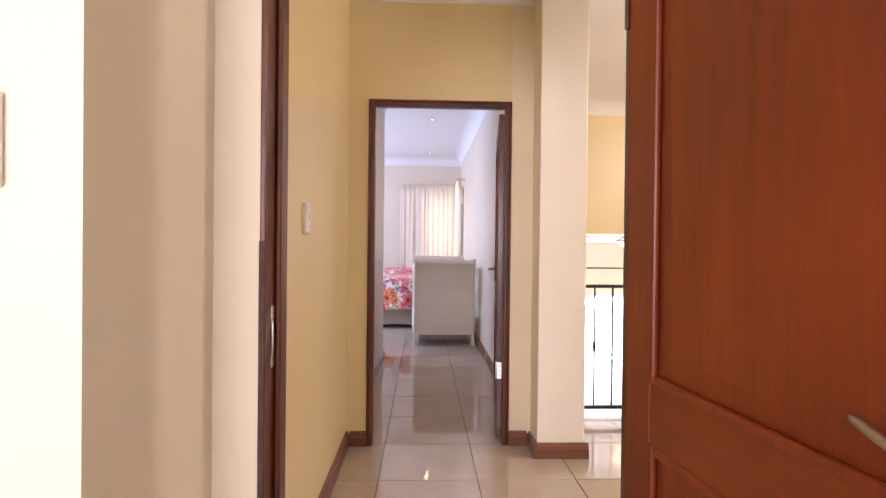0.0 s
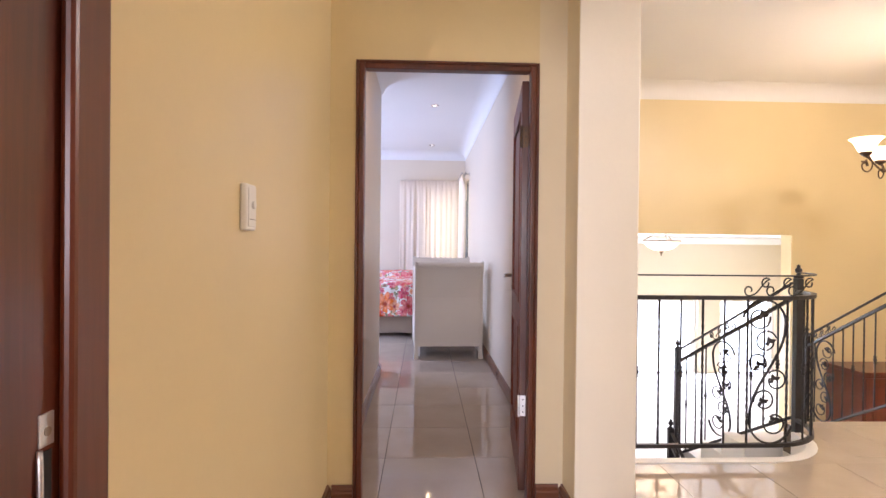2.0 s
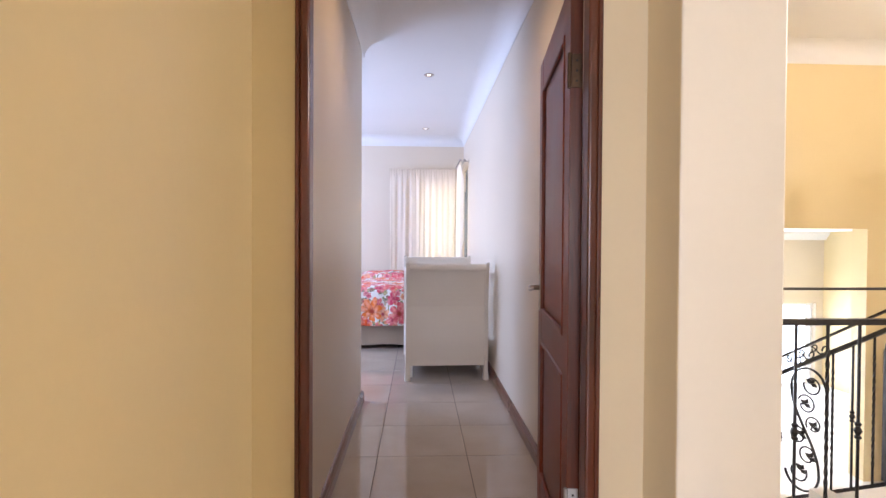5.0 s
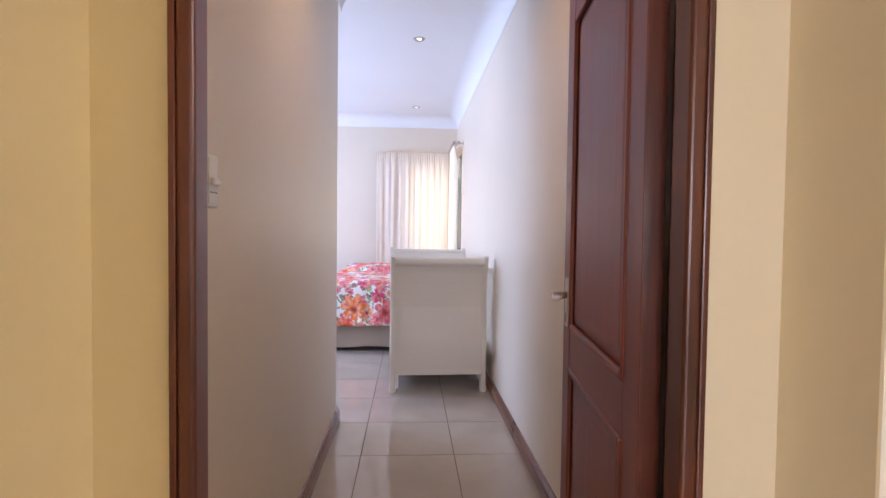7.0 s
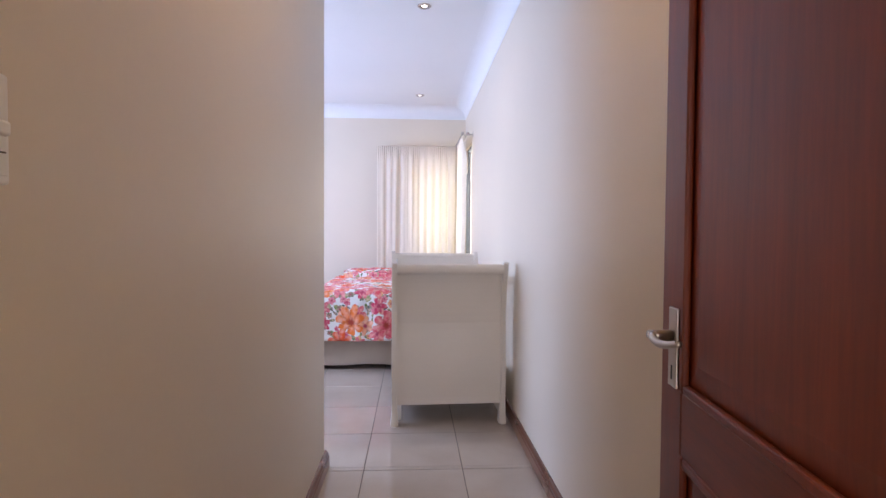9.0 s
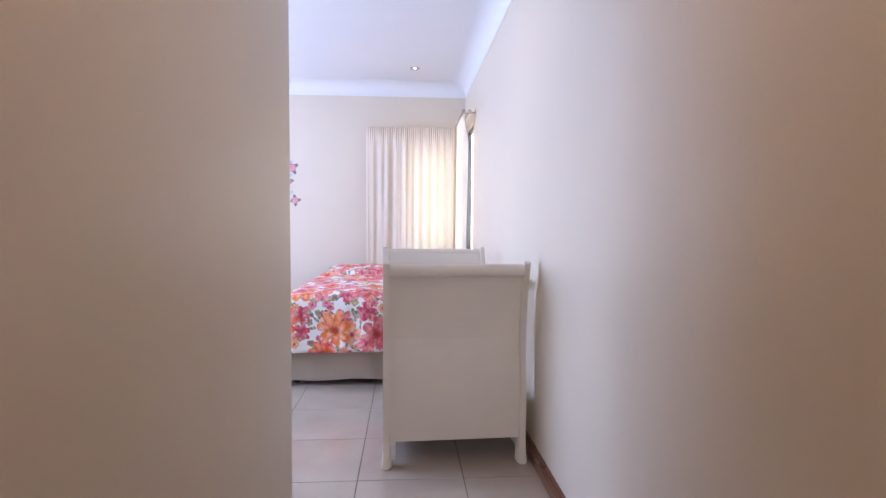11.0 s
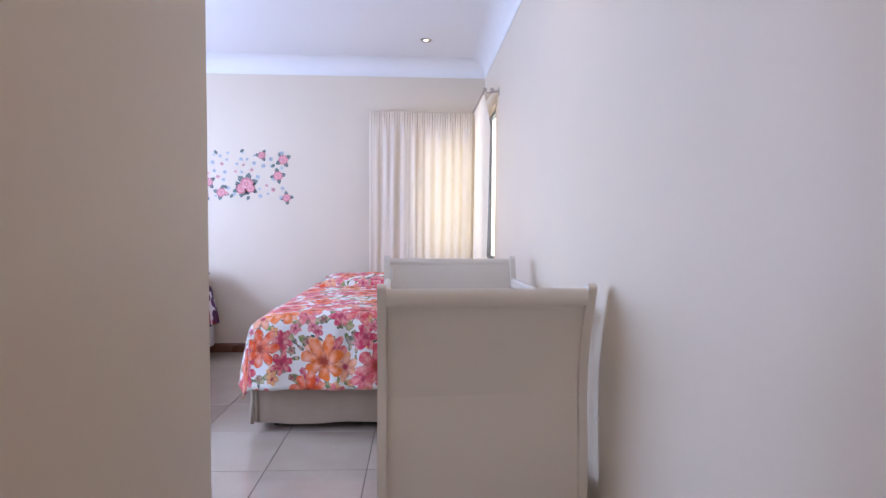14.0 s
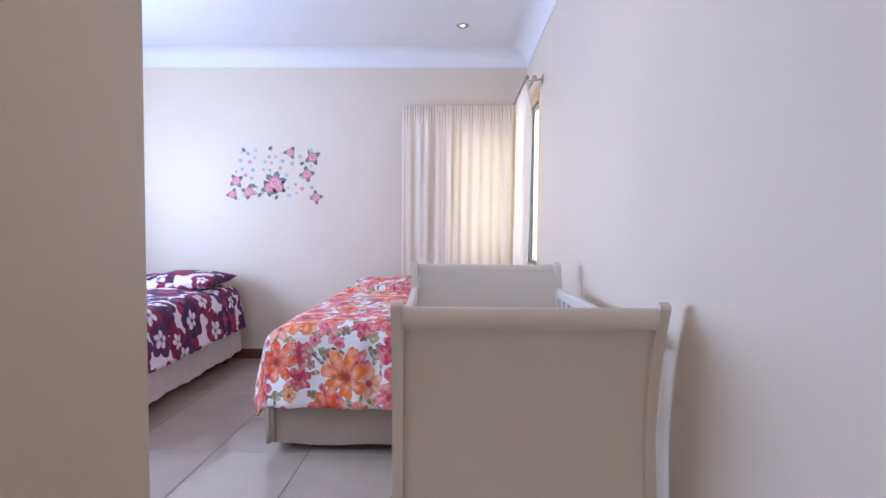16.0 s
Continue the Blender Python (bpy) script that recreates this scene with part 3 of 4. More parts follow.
def door_frame(name, label, x0, x1, y0, y1, h, stop_y0, stop_y1, d=0.028):
    """Rebated frame in a wall: jambs and head, with a deep stop; x0 to x1 is the clear opening between the stops."""
    t = thing(name, label, "door frame", kind="structure")
    k = d + 0.012
    for e, s in ((x0, -1), (x1, 1)):
        part("jamb", boxes((min(e + s * d, e + s * k), max(e + s * d, e + s * k), y0, y1, 0, h + k), bevel=0.003), FRAME_WOOD, t)
        part("stop", boxes((min(e, e + s * d), max(e, e + s * d), stop_y0, stop_y1, 0, h + d), bevel=0.007, segs=3), FRAME_WOOD, t)
    part("head", boxes((x0 - d, x1 + d, y0, y1, h + d, h + k), bevel=0.003), FRAME_WOOD, t)
    part("stop", boxes((x0, x1, stop_y0, stop_y1, h, h + d), bevel=0.007, segs=3), FRAME_WOOD, t)
    return t


def strike_plate(parent, x, y0, y1, side):
    """Steel strike let into a jamb that faces +x: two screwed tabs and a bent lip over a worn recess."""
    edge = y0 if side < 0 else y1
    plate = part("strike_plate", boxes((x - 0.001, x + 0.0016, y0, y1, 1.026, 1.053), (x - 0.001, x + 0.0016, y0, y1, 0.925, 0.952), bevel=0.0006), GALV, parent, "pale steel strike plate")
    part("latch_recess", boxes((x - 0.001, x + 0.0008, y0 + 0.002, y1 - 0.002, 0.956, 1.022)), DARK, plate)
    part("latch_lip", add_tube(bmesh.new(), [(x + 0.001, edge, 0.953), (x + 0.003, edge + side * 0.002, 0.960), (x + 0.0035, edge + side * 0.002, 0.99), (x + 0.003, edge + side * 0.002, 1.018), (x + 0.001, edge, 1.025)], 0.0026, 8), GALV, plate, smooth=True)
    for z in (1.038, 0.940):
        part("screw", add_tube(bmesh.new(), [(x + 0.001, (y0 + y1) / 2, z), (x + 0.0024, (y0 + y1) / 2, z)], 0.004, 10), STEEL, plate)
    return plate


f1 = door_frame("door_frame_1", "dark varnished mahogany frame, scuffed, with a steel strike plate", -0.418, 0.340, 1.272, 1.395, 2.005, 1.338, 1.3955, 0.014)
strike_plate(f1, -0.432, 1.318, 1.335, -1)
part("scuffed_edge", boxes((-0.4442, -0.4322, 1.2685, 1.2725, 0.0, 1.19), bevel=0.001), SCUFF, f1, "dark bare strip where varnish is worn off")
f2 = door_frame("door_frame_2", "dark varnished mahogany frame of the bedroom doorway", -0.402, 0.362, 3.342, 3.460, 1.998, 3.3405, 3.40)
strike_plate(f2, -0.430, 3.428, 3.450, 1)


def lever_handle(parent, x, z, face, out, reach):
    """Lever set on a leaf: plate, keyhole, rose and a curved lever; out is the sense of the face along y, reach the sense of the lever along x."""
    def yy(d):
        return face + out * d
    set_ = part("handle", boxes((x - 0.021, x + 0.021, min(yy(0), yy(0.006)), max(yy(0), yy(0.006)), z - 0.100, z + 0.055), bevel=0.0028, segs=3), STEEL, parent, "brushed nickel lever handle on a long plate")
    bm = bmesh.new()
    add_tube(bm, [(x, yy(0.004), z), (x, yy(0.035), z), (x, yy(0.043), z)], 0.011, 14)
    part("spindle", bm, STEEL, set_, smooth=True)
    pts = [(x + reach * u, yy(0.045 + 0.006 * math.sin(u * 30)), z - 0.006 * math.sin(u / 0.130 * math.pi) + 0.009 * (u / 0.130) ** 2) for u in (0.130 * i / 14 for i in range(15))]
    bm = bmesh.new()
    add_tube(bm, [(x - reach * 0.012, yy(0.045), z)] + pts, 0.0070, 12, 1.15, lambda k: 1.15 - 0.40 * k)
    part("lever", bm, STEEL, set_, smooth=True)
    part("keyhole", boxes((x - 0.003, x + 0.003, min(yy(0.0055), yy(0.0068)), max(yy(0.0055), yy(0.0068)), z - 0.085, z - 0.058)), DARK, set_)
    return set_


def door_leaf(name, label, at, turn, width, height, side, hinge_z, handle_z):
    """Two-panel leaf; local x runs from the hinges, thickness along y."""
    t = thing(name, label, "door", at, turn)
    th, st = 0.038, 0.105
    rails = [(0.01, 0.21), (0.787, 0.913), (height - 0.125, height)]
    part("stile", boxes((0, st, 0, th, 0.008, height), bevel=0.003), DOOR_WOOD, t)
    part("stile", boxes((width - st, width, 0, th, 0.008, height), bevel=0.003), DOOR_WOOD, t)
    for a, b in rails:
        part("rail", boxes((st + 0.0005, width - st - 0.0005, 0.001, th - 0.001, a, b), bevel=0.002), DOOR_WOOD_H, t)
    for (_, lo), (hi, _) in zip(rails, rails[1:]):
        bm = bmesh.new()
        x0, x1 = st + 0.0005, width - st - 0.0005
        lo, hi = lo + 0.0005, hi - 0.0005
        # raised field with sloped edges on both faces
        for y_out, y_in in ((0.006, 0.013), (th - 0.006, th - 0.013)):
            o = [bm.verts.new((x, y_in, z)) for x, z in ((x0, lo), (x1, lo), (x1, hi), (x0, hi))]
            i = [bm.verts.new((x, y_out, z)) for x, z in ((x0 + 0.06, lo + 0.06), (x1 - 0.06, lo + 0.06), (x1 - 0.06, hi - 0.06), (x0 + 0.06, hi - 0.06))]
            for k in range(4):
                bm.faces.new((o[k], o[(k + 1) % 4], i[(k + 1) % 4], i[k]))
            bm.faces.new(i)
        bmesh.ops.recalc_face_normals(bm, faces=bm.faces[:])
        pan = part("panel", bm, DOOR_WOOD, t)
        for y0, y1 in ((-0.004, 0.010), (th - 0.010, th + 0.004)):
            part("moulding", boxes((x0 - 0.004, x0 + 0.016, y0, y1, lo - 0.004, hi + 0.004), (x1 - 0.016, x1 + 0.004, y0, y1, lo - 0.004, hi + 0.004),
                                   (x0 + 0.016, x1 - 0.016, y0, y1, lo - 0.004, lo + 0.016), (x0 + 0.016, x1 - 0.016, y0, y1, hi - 0.016, hi + 0.004), bevel=0.005), DOOR_WOOD, pan)
    lever_handle(t, width - 0.072, handle_z, 0 if side < 0 else th, side, -1)
    # darker slip puts the shade on the hinge edge into its colour
    part("edge_shade", boxes((-0.0016, -0.0002, 0.001, th - 0.001, 0.01, height - 0.002)), FRAME_WOOD, t, "hinge edge darkened as in shade")
    for z in hinge_z:
        hb = part("hinge", boxes((-0.004, 0.0, 0.004, 0.034, z - 0.05, z + 0.05), bevel=0.001), GALV if z < 1 else BRONZE, t, "pale steel butt hinge" if z < 1 else "dull brown-stained butt hinge")
        bm = bmesh.new()
        add_tube(bm, [(-0.005, -0.003 if side < 0 else th + 0.003, z - 0.052), (-0.005, -0.003 if side < 0 else th + 0.003, z + 0.052)], 0.006, 10)
        part("knuckle", bm, GALV if z < 1 else BRONZE, hb)
        for dz in (-0.03, 0, 0.03):
            part("screw", boxes((-0.0052, -0.004, 0.016, 0.022, z + dz - 0.003, z + dz + 0.003)), DARK, hb)
    return t


# first leaf swings back into the start room, second into the bedroom
door_leaf("door", "varnished red mahogany door with two panels, standing open", (0.335, 1.356, 0), -85.0, 0.813, 2.0, -1, (0.4, 1.72), 0.995)
door_leaf("door", "varnished red mahogany bedroom door, open against the wall", (0.380, 3.455, 0), 83.5, 0.80, 1.99, 1, (0.42, 1.72), 1.012)


def light_switch(label, at, turn, w, h, knob):
    """Wall switch; its face looks along local -y."""
    t = thing("light_switch", label, "light switch", at, turn)
    part("cover_plate", boxes((-w / 2, w / 2, -0.017, 0, -h / 2, h / 2), bevel=0.005, segs=3), PLASTIC, t)
    part("inner_plate", boxes((-w * 0.38, w * 0.38, -0.0195, -0.017, -h * 0.42, h * 0.42), bevel=0.0012), PLASTIC, t)
    if knob:
        part("rocker", boxes((-w * 0.30, w * 0.30, -0.029, -0.0195, -0.009, 0.007), bevel=0.0035, segs=3), PLASTIC, t)
        part("seam", boxes((-w * 0.34, w * 0.34, -0.0202, -0.0195, -h * 0.22, -h * 0.205)), GROUT, t)
    else:
        bm = bmesh.new()
        add_tube(bm, [(0, -0.019, 0.006), (0, -0.024, 0.006), (0, -0.026, 0.006)], 0.0095, 16)
        part("push_button", bm, PLASTIC, t)
        part("seam", boxes((-w * 0.3, w * 0.3, -0.0202, -0.0195, -h * 0.27, -h * 0.26)), GROUT, t)
    return t


light_switch("white plastic light switch on the yellow passage wall", (-0.56, 2.195, 1.280), 90, 0.072, 0.112, False)
light_switch("white plastic dimmer switch on the cream bedroom wall", (-0.535, 3.74, 1.315), 90, 0.072, 0.118, True)
light_switch("white plastic light switch on the pale wall", (-0.668, 0.865, 1.31), 0, 0.072, 0.118, False)


# ---- landing: wrought-iron rail and stairs ----
def twisted_bar(h, r=0.006):
    bm = bmesh.new()
    rings = []
    n = 26
    for i in range(n + 1):
        z = h * i / n
        k = min(max((z / h - 0.12) / 0.76, 0), 1)
        a0 = k * math.pi * 7
        rings.append([bm.verts.new((r * 1.3 * math.cos(a0 + j * math.pi / 2), r * 1.3 * math.sin(a0 + j * math.pi / 2), z)) for j in range(4)])
    for a, b in zip(rings, rings[1:]):
        for j in range(4):
            bm.faces.new((a[j], a[(j + 1) % 4], b[(j + 1) % 4], b[j]))
    return bm


def knuckle_bar(h, r=0.006):
    bm = bmesh.new()
    add_lathe(bm, [(r, 0), (r, h * 0.46), (r * 2, h * 0.465), (r * 2, h * 0.475), (r * 1.2, h * 0.48), (r * 2.6, h * 0.50), (r * 1.2, h * 0.52), (r * 2, h * 0.525), (r * 2, h * 0.535), (r, h * 0.54), (r, h)], 8)
    return bm


def mesh_of(name, bm, material):
    me = bpy.data.meshes.new(name)
    bm.to_mesh(me)
    bm.free()
    me.materials.append(material)
    return me


def spiral(cx, cz, r0, r1, a0, turns, n=26):
    """Points of a scroll in a plane of (u, z)."""
    return [(cx + (r0 + (r1 - r0) * i / n) * math.cos(a0 + turns * 2 * math.pi * i / n), cz + (r0 + (r1 - r0) * i / n) * math.sin(a0 + turns * 2 * math.pi * i / n)) for i in range(n + 1)]


def finial(bm, at, k=1.0):
    return add_lathe(bm, [(0.012 * k, 0), (0.030 * k, 0.002), (0.030 * k, 0.012), (0.014 * k, 0.022), (0.010 * k, 0.034), (0.020 * k, 0.044), (0.022 * k, 0.056), (0.014 * k, 0.068), (0.009 * k, 0.072), (0.012 * k, 0.080), (0.003, 0.090)], 12, at)


LEN = [0.0]
for p, q in zip(ARC, ARC[1:]):
    LEN.append(LEN[-1] + (Vector(q) - Vector(p)).length)


def on_arc(s):
    """Place and heading at s metres along the landing edge."""
    for i in range(len(ARC) - 1):
        if s <= LEN[i + 1] or i == len(ARC) - 2:
            k = (s - LEN[i]) / (LEN[i + 1] - LEN[i])
            p = Vector(ARC[i]).lerp(Vector(ARC[i + 1]), k)
            d = (Vector(ARC[i + 1]) - Vector(ARC[i])).normalized()
            return p, d


RAIL_TOP, RAIL_LOW = 0.915, 0.085
rail = thing("landing_railing", "black wrought-iron railing with twisted bars and scrolls, curved at one end", "railing")
path = [on_arc(LEN[-1] * i / 40)[0] for i in range(41)]
part("top_rail", add_tube(bmesh.new(), [(*p, RAIL_TOP) for p in path], 0.021, 4, 0.75), IRON, rail)
part("upper_bar", add_tube(bmesh.new(), [(*p, RAIL_TOP + 0.125) for p in path], 0.020, 4, 0.28), IRON, rail)
part("bottom_rail", add_tube(bmesh.new(), [(*p, RAIL_LOW) for p in path], 0.017, 4, 0.9), IRON, rail)
TWIST = mesh_of("baluster_twisted", twisted_bar(RAIL_TOP - RAIL_LOW), IRON)
PLAIN = mesh_of("baluster_plain", knuckle_bar(RAIL_TOP - RAIL_LOW), IRON)
step_s = 0.125
count = int(LEN[-1] / step_s)
for i in range(count + 1):
    s = 0.110 + i * step_s
    if 0.85 < s < 1.12 or s > LEN[-1]:
        continue
    p, d = on_arc(s)
    again("baluster", (PLAIN if i % 2 else TWIST), rail, pose(p.x, p.y, RAIL_LOW, 0, 0, math.degrees(math.atan2(d.y, d.x))))
for s in (0.868, 1.102):
    p, d = on_arc(s)
    again("baluster", TWIST, rail, pose(p.x, p.y, RAIL_LOW))


def leaf_cluster(bm, c, n, r):
    """Three pointed leaves in the plane of u and z, a little cupped."""
    for a in (0.5, 2.0, 3.6):
        v = [bm.verts.new((c[0], c[1], c[2]))]
        for k, w in ((0.5, 0.45), (1.25, 0.0), (0.5, -0.45)):
            u, z = r * (k * math.cos(a) - w * math.sin(a)), r * (k * math.sin(a) + w * math.cos(a))
            v.append(bm.verts.new((c[0] + n[0] * u + n[1] * 0.008, c[1] + n[1] * u - n[0] * 0.008 * k, c[2] + z)))
        ret = bmesh.ops.extrude_face_region(bm, geom=[bm.faces.new(v)])
        bmesh.ops.translate(bm, verts=[g for g in ret["geom"] if isinstance(g, bmesh.types.BMVert)], vec=(n[1] * 0.006, -n[0] * 0.006, 0))


def scroll_panel(parent, origin, heading, z0, z1, width):
    """A climbing vine between two bars: a thick S stem and six curling tendrils, each ending in a leaf."""
    h = z1 - z0

    def place(u, z):
        return (origin[0] + heading[0] * u * width, origin[1] + heading[1] * u * width, z0 + z * h)
    k = width / h
    top = [(-0.10 + 0.58 * math.cos(a), 1 - 0.62 * k + 0.62 * k * math.sin(a)) for a in (math.pi * (0.92 - 0.98 * i / 20) for i in range(21))]
    foot = [(0.10 + 0.58 * math.cos(a), 0.62 * k + 0.62 * k * math.sin(a)) for a in (math.pi * (0.94 + 0.98 * i / 20) for i in range(21))]
    (ua, za), (ub, zb) = top[-1], foot[0]
    mid = [(ua + (ub - ua) * (3 * q * q - 2 * q ** 3), za + (zb - za) * q) for q in (i / 14 for i in range(1, 14))]
    part("vine_stem", add_tube(bmesh.new(), [place(u, z) for u, z in top + mid + foot], 0.009, 6, 0.7), IRON, parent)
    for u, z, r, a0, sgn in ((-0.22, 0.87, 0.29, 0.2, -1), (-0.04, 0.71, 0.29, 0.3, 1), (-0.28, 0.56, 0.25, -0.6, 1),
                             (0.24, 0.44, 0.27, 2.4, -1), (-0.08, 0.30, 0.28, 3.3, -1), (0.20, 0.14, 0.30, 2.6, 1)):
        pts = [(u + ru, z + rz * k) for ru, rz in spiral(0, 0, r, r * 0.72, a0, sgn * 0.92, 22)]
        tip = pts[-1]
        pts += [(tip[0] + (u - tip[0]) * q, tip[1] + (z - tip[1]) * q) for q in (0.3, 0.6)]
        part("vine_scroll", add_tube(bmesh.new(), [place(p, q) for p, q in pts], 0.0050, 6), IRON, parent)
        bm = bmesh.new()
        leaf_cluster(bm, place(*pts[-1]), heading, 0.030)
        part("vine_leaf", bm, IRON, parent)


def top_scrolls(parent, origin, heading, z0, z1, length, slope=0.0):
    """A chain of S scrolls, curled at both ends, between the two upper bars."""
    h = z1 - z0
    n = 3
    for k in range(n):
        c = length * (k + 0.5) / n - length / 2
        w = length / n * 0.62
        low = [(c - w * 0.62 + a, b) for a, b in spiral(0, z0 + h * 0.30, h * 0.13, h * 0.29, -0.6, 0.95, 18)]
        high = [(c + w * 0.62 - a, b) for a, b in spiral(0, z0 + h * 0.66, h * 0.29, h * 0.13, 2.4, -0.95, 18)]
        (ua, za), (ub, zb) = low[-1], high[0]
        mid = [(ua + (ub - ua) * t, za + (zb - za) * (3 * t * t - 2 * t * t * t)) for t in (i / 8 for i in range(1, 8))]
        part("scroll", add_tube(bmesh.new(), [(origin[0] + heading[0] * u, origin[1] + heading[1] * u, z + slope * u) for u, z in low + mid + high], 0.0045, 6), IRON, parent)


p, d = on_arc(0.985)
scroll_panel(rail, p, d, RAIL_LOW + 0.01, RAIL_TOP - 0.01, 0.215)
p, d = on_arc(1.05)
top_scrolls(rail, p, d, RAIL_TOP + 0.01, RAIL_TOP + 0.120, 0.40)


def newel(parent, at, h):
    bm = boxes((at[0] - 0.022, at[0] + 0.022, at[1] - 0.022, at[1] + 0.022, at[2], at[2] + h), bevel=0.003)
    post = part("newel_post", bm, IRON, parent)
    part("finial", finial(bmesh.new(), (at[0], at[1], at[2] + h)), IRON, post, smooth=True)


newel(rail, (2.31, 4.28, 0.002), 1.0)


def stair_rail(label, a, b, n, scroll_at, ends):
    """A sloping rail from a to b: handrail, lower and upper bars, balusters and a scroll panel."""
    t = thing("stair_railing", label, "railing", group="stair railings")
    a, b = Vector(a), Vector(b)
    hd = (b - a).to_2d().normalized()
    up = Vector((0, 0, 1))
    part("handrail", add_tube(bmesh.new(), [a + up * 0.99, b + up * 0.99], 0.019, 4, 0.35), IRON, t)
    part("top_rail", add_tube(bmesh.new(), [a + up * 0.89, b + up * 0.89], 0.019, 4, 0.8), IRON, t)
    part("bottom_rail", add_tube(bmesh.new(), [a + up * 0.10, b + up * 0.10], 0.015, 4, 0.9), IRON, t)
    bars = [mesh_of("baluster_twisted", twisted_bar(0.79), IRON), mesh_of("baluster_plain", knuckle_bar(0.79), IRON)]
    for i in range(1, n):
        q = a.lerp(b, i / n)
        if abs(i / n - scroll_at) < 0.09:
            continue
        again("baluster", bars[i % 2], t, pose(q.x, q.y, q.z + 0.10))
    q = a.lerp(b, scroll_at)
    scroll_panel(t, (q.x, q.y), hd, q.z + 0.13, q.z + 0.86, 0.19)
    top_scrolls(t, (q.x, q.y), hd, q.z + 0.90, q.z + 0.98, 0.24, (b.z - a.z) / (b - a).to_2d().length)
    for e in ends:
        newel(t, tuple(a if e == 0 else b), 1.0)
    return t


stair_rail("black wrought-iron stair rail sloping down from the landing newel", (2.31, 4.33, -0.02), (2.06, 5.40, -0.68), 10, 0.55, (1,))
stair_rail("black wrought-iron stair rail along the open side of the flight", (3.50, 4.72, 0.0), (3.50, 5.82, -0.62), 10, 0.80, (0, 1))
stair_rail("black wrought-iron rail of the lower flight", (1.97, 5.32, -1.34), (1.97, 4.05, -2.16), 10, 0.5, (0,))

stair = thing("staircase", "white plastered stair flight going down to the half landing", "stairs")
for i in range(3):
    part("step", boxes((2.10, 3.52, 4.492 + 0.29 * i, 4.784 + 0.29 * i, -0.85, -0.17 * (i + 1)), bevel=0.004), STAIR_WHITE, stair)
lower = thing("staircase", "white plastered lower stair flight in the stairwell", "stairs")
for i in range(7):
    part("step", boxes((0.815, 2.0, 5.365 - 0.23 * (i + 1), 5.365 - 0.23 * i, -2.6, -0.68 - 0.175 * (i + 1)), bevel=0.004), STAIR_WHITE, lower)

cab = thing("cabinet", "low dark red wooden cabinet against the yellow wall", "cabinet", (3.78, 5.48, -0.68))
part("body", boxes((0, 1.2, 0.02, 0.45, 0.06, 0.75), bevel=0.004), CABINET_WOOD, cab)
part("top", boxes((-0.02, 1.22, 0, 0.46, 0.752, 0.785), bevel=0.006), CABINET_WOOD, cab)
part("plinth", boxes((0.03, 1.17, 0.05, 0.43, 0.0, 0.058)), CABINET_WOOD, cab)
for k in range(3):
    dr = part("door", boxes((0.02 + 0.39 * k, 0.39 + 0.39 * k, 0.002, 0.019, 0.09, 0.73), bevel=0.003), CABINET_WOOD, cab)
    part("panel", boxes((0.08 + 0.39 * k, 0.33 + 0.39 * k, -0.006, 0.0015, 0.16, 0.66), bevel=0.004), CABINET_WOOD, dr)


def bell_shade(parent, at):
    """An open glass bell, lip upward."""
    prof = [(0.030, 0.0), (0.046, 0.010), (0.058, 0.035), (0.068, 0.062), (0.090, 0.088), (0.103, 0.098), (0.100, 0.101), (0.086, 0.091), (0.063, 0.064), (0.053, 0.036), (0.041, 0.014), (0.025, 0.006)]
    part("shade", add_lathe(bmesh.new(), prof, 28, at), FROSTED, parent, "lit frosted glass bell shade", smooth=True)
    part("cup", add_lathe(bmesh.new(), [(0.012, -0.03), (0.034, -0.012), (0.040, 0.004), (0.030, 0.008)], 18, at), BRONZE, parent, smooth=True)


chandelier = thing("chandelier", "bronze hanging lamp with leafy scroll arms and lit glass bells", "chandelier", (*CHANDELIER, 1.83))
part("ceiling_plate", add_lathe(bmesh.new(), [(0.02, 0.885), (0.055, 0.895), (0.062, 0.918)], 20), BRONZE, chandelier, smooth=True)
part("rod", add_tube(bmesh.new(), [(0, 0, 0.0), (0, 0, 0.90)], 0.007, 10), BRONZE, chandelier, smooth=True)
part("hub", add_lathe(bmesh.new(), [(0.004, -0.10), (0.014, -0.085), (0.008, -0.07), (0.026, -0.045), (0.032, -0.01), (0.018, 0.03), (0.012, 0.08), (0.020, 0.10), (0.009, 0.13)], 18), BRONZE, chandelier, smooth=True)
for turn in (190, 70, 310):
    c, d = math.cos(radians(turn)), math.sin(radians(turn))
    out = [(0.30 * k, -0.03 - 0.05 * math.sin(math.pi * min(1, k * 1.1)) + 0.045 * max(0, k - 0.5) * 2) for k in (i / 14 for i in range(15))]
    part("arm", add_tube(bmesh.new(), [(c * u, d * u, z) for u, z in out], 0.0065, 8), BRONZE, chandelier, smooth=True)
    part("scroll", add_tube(bmesh.new(), [(c * u, d * u, z) for u, z in spiral(0.30, -0.042, 0.070, 0.016, 1.4, 1.15)], 0.005, 8), BRONZE, chandelier, smooth=True)
    bm = bmesh.new()
    leaf_cluster(bm, (c * 0.295, d * 0.295, -0.03), Vector((c, d)), 0.030)
    part("leaf", bm, BRONZE, chandelier)
    bell_shade(chandelier, (c * 0.30, d * 0.30, 0.045))


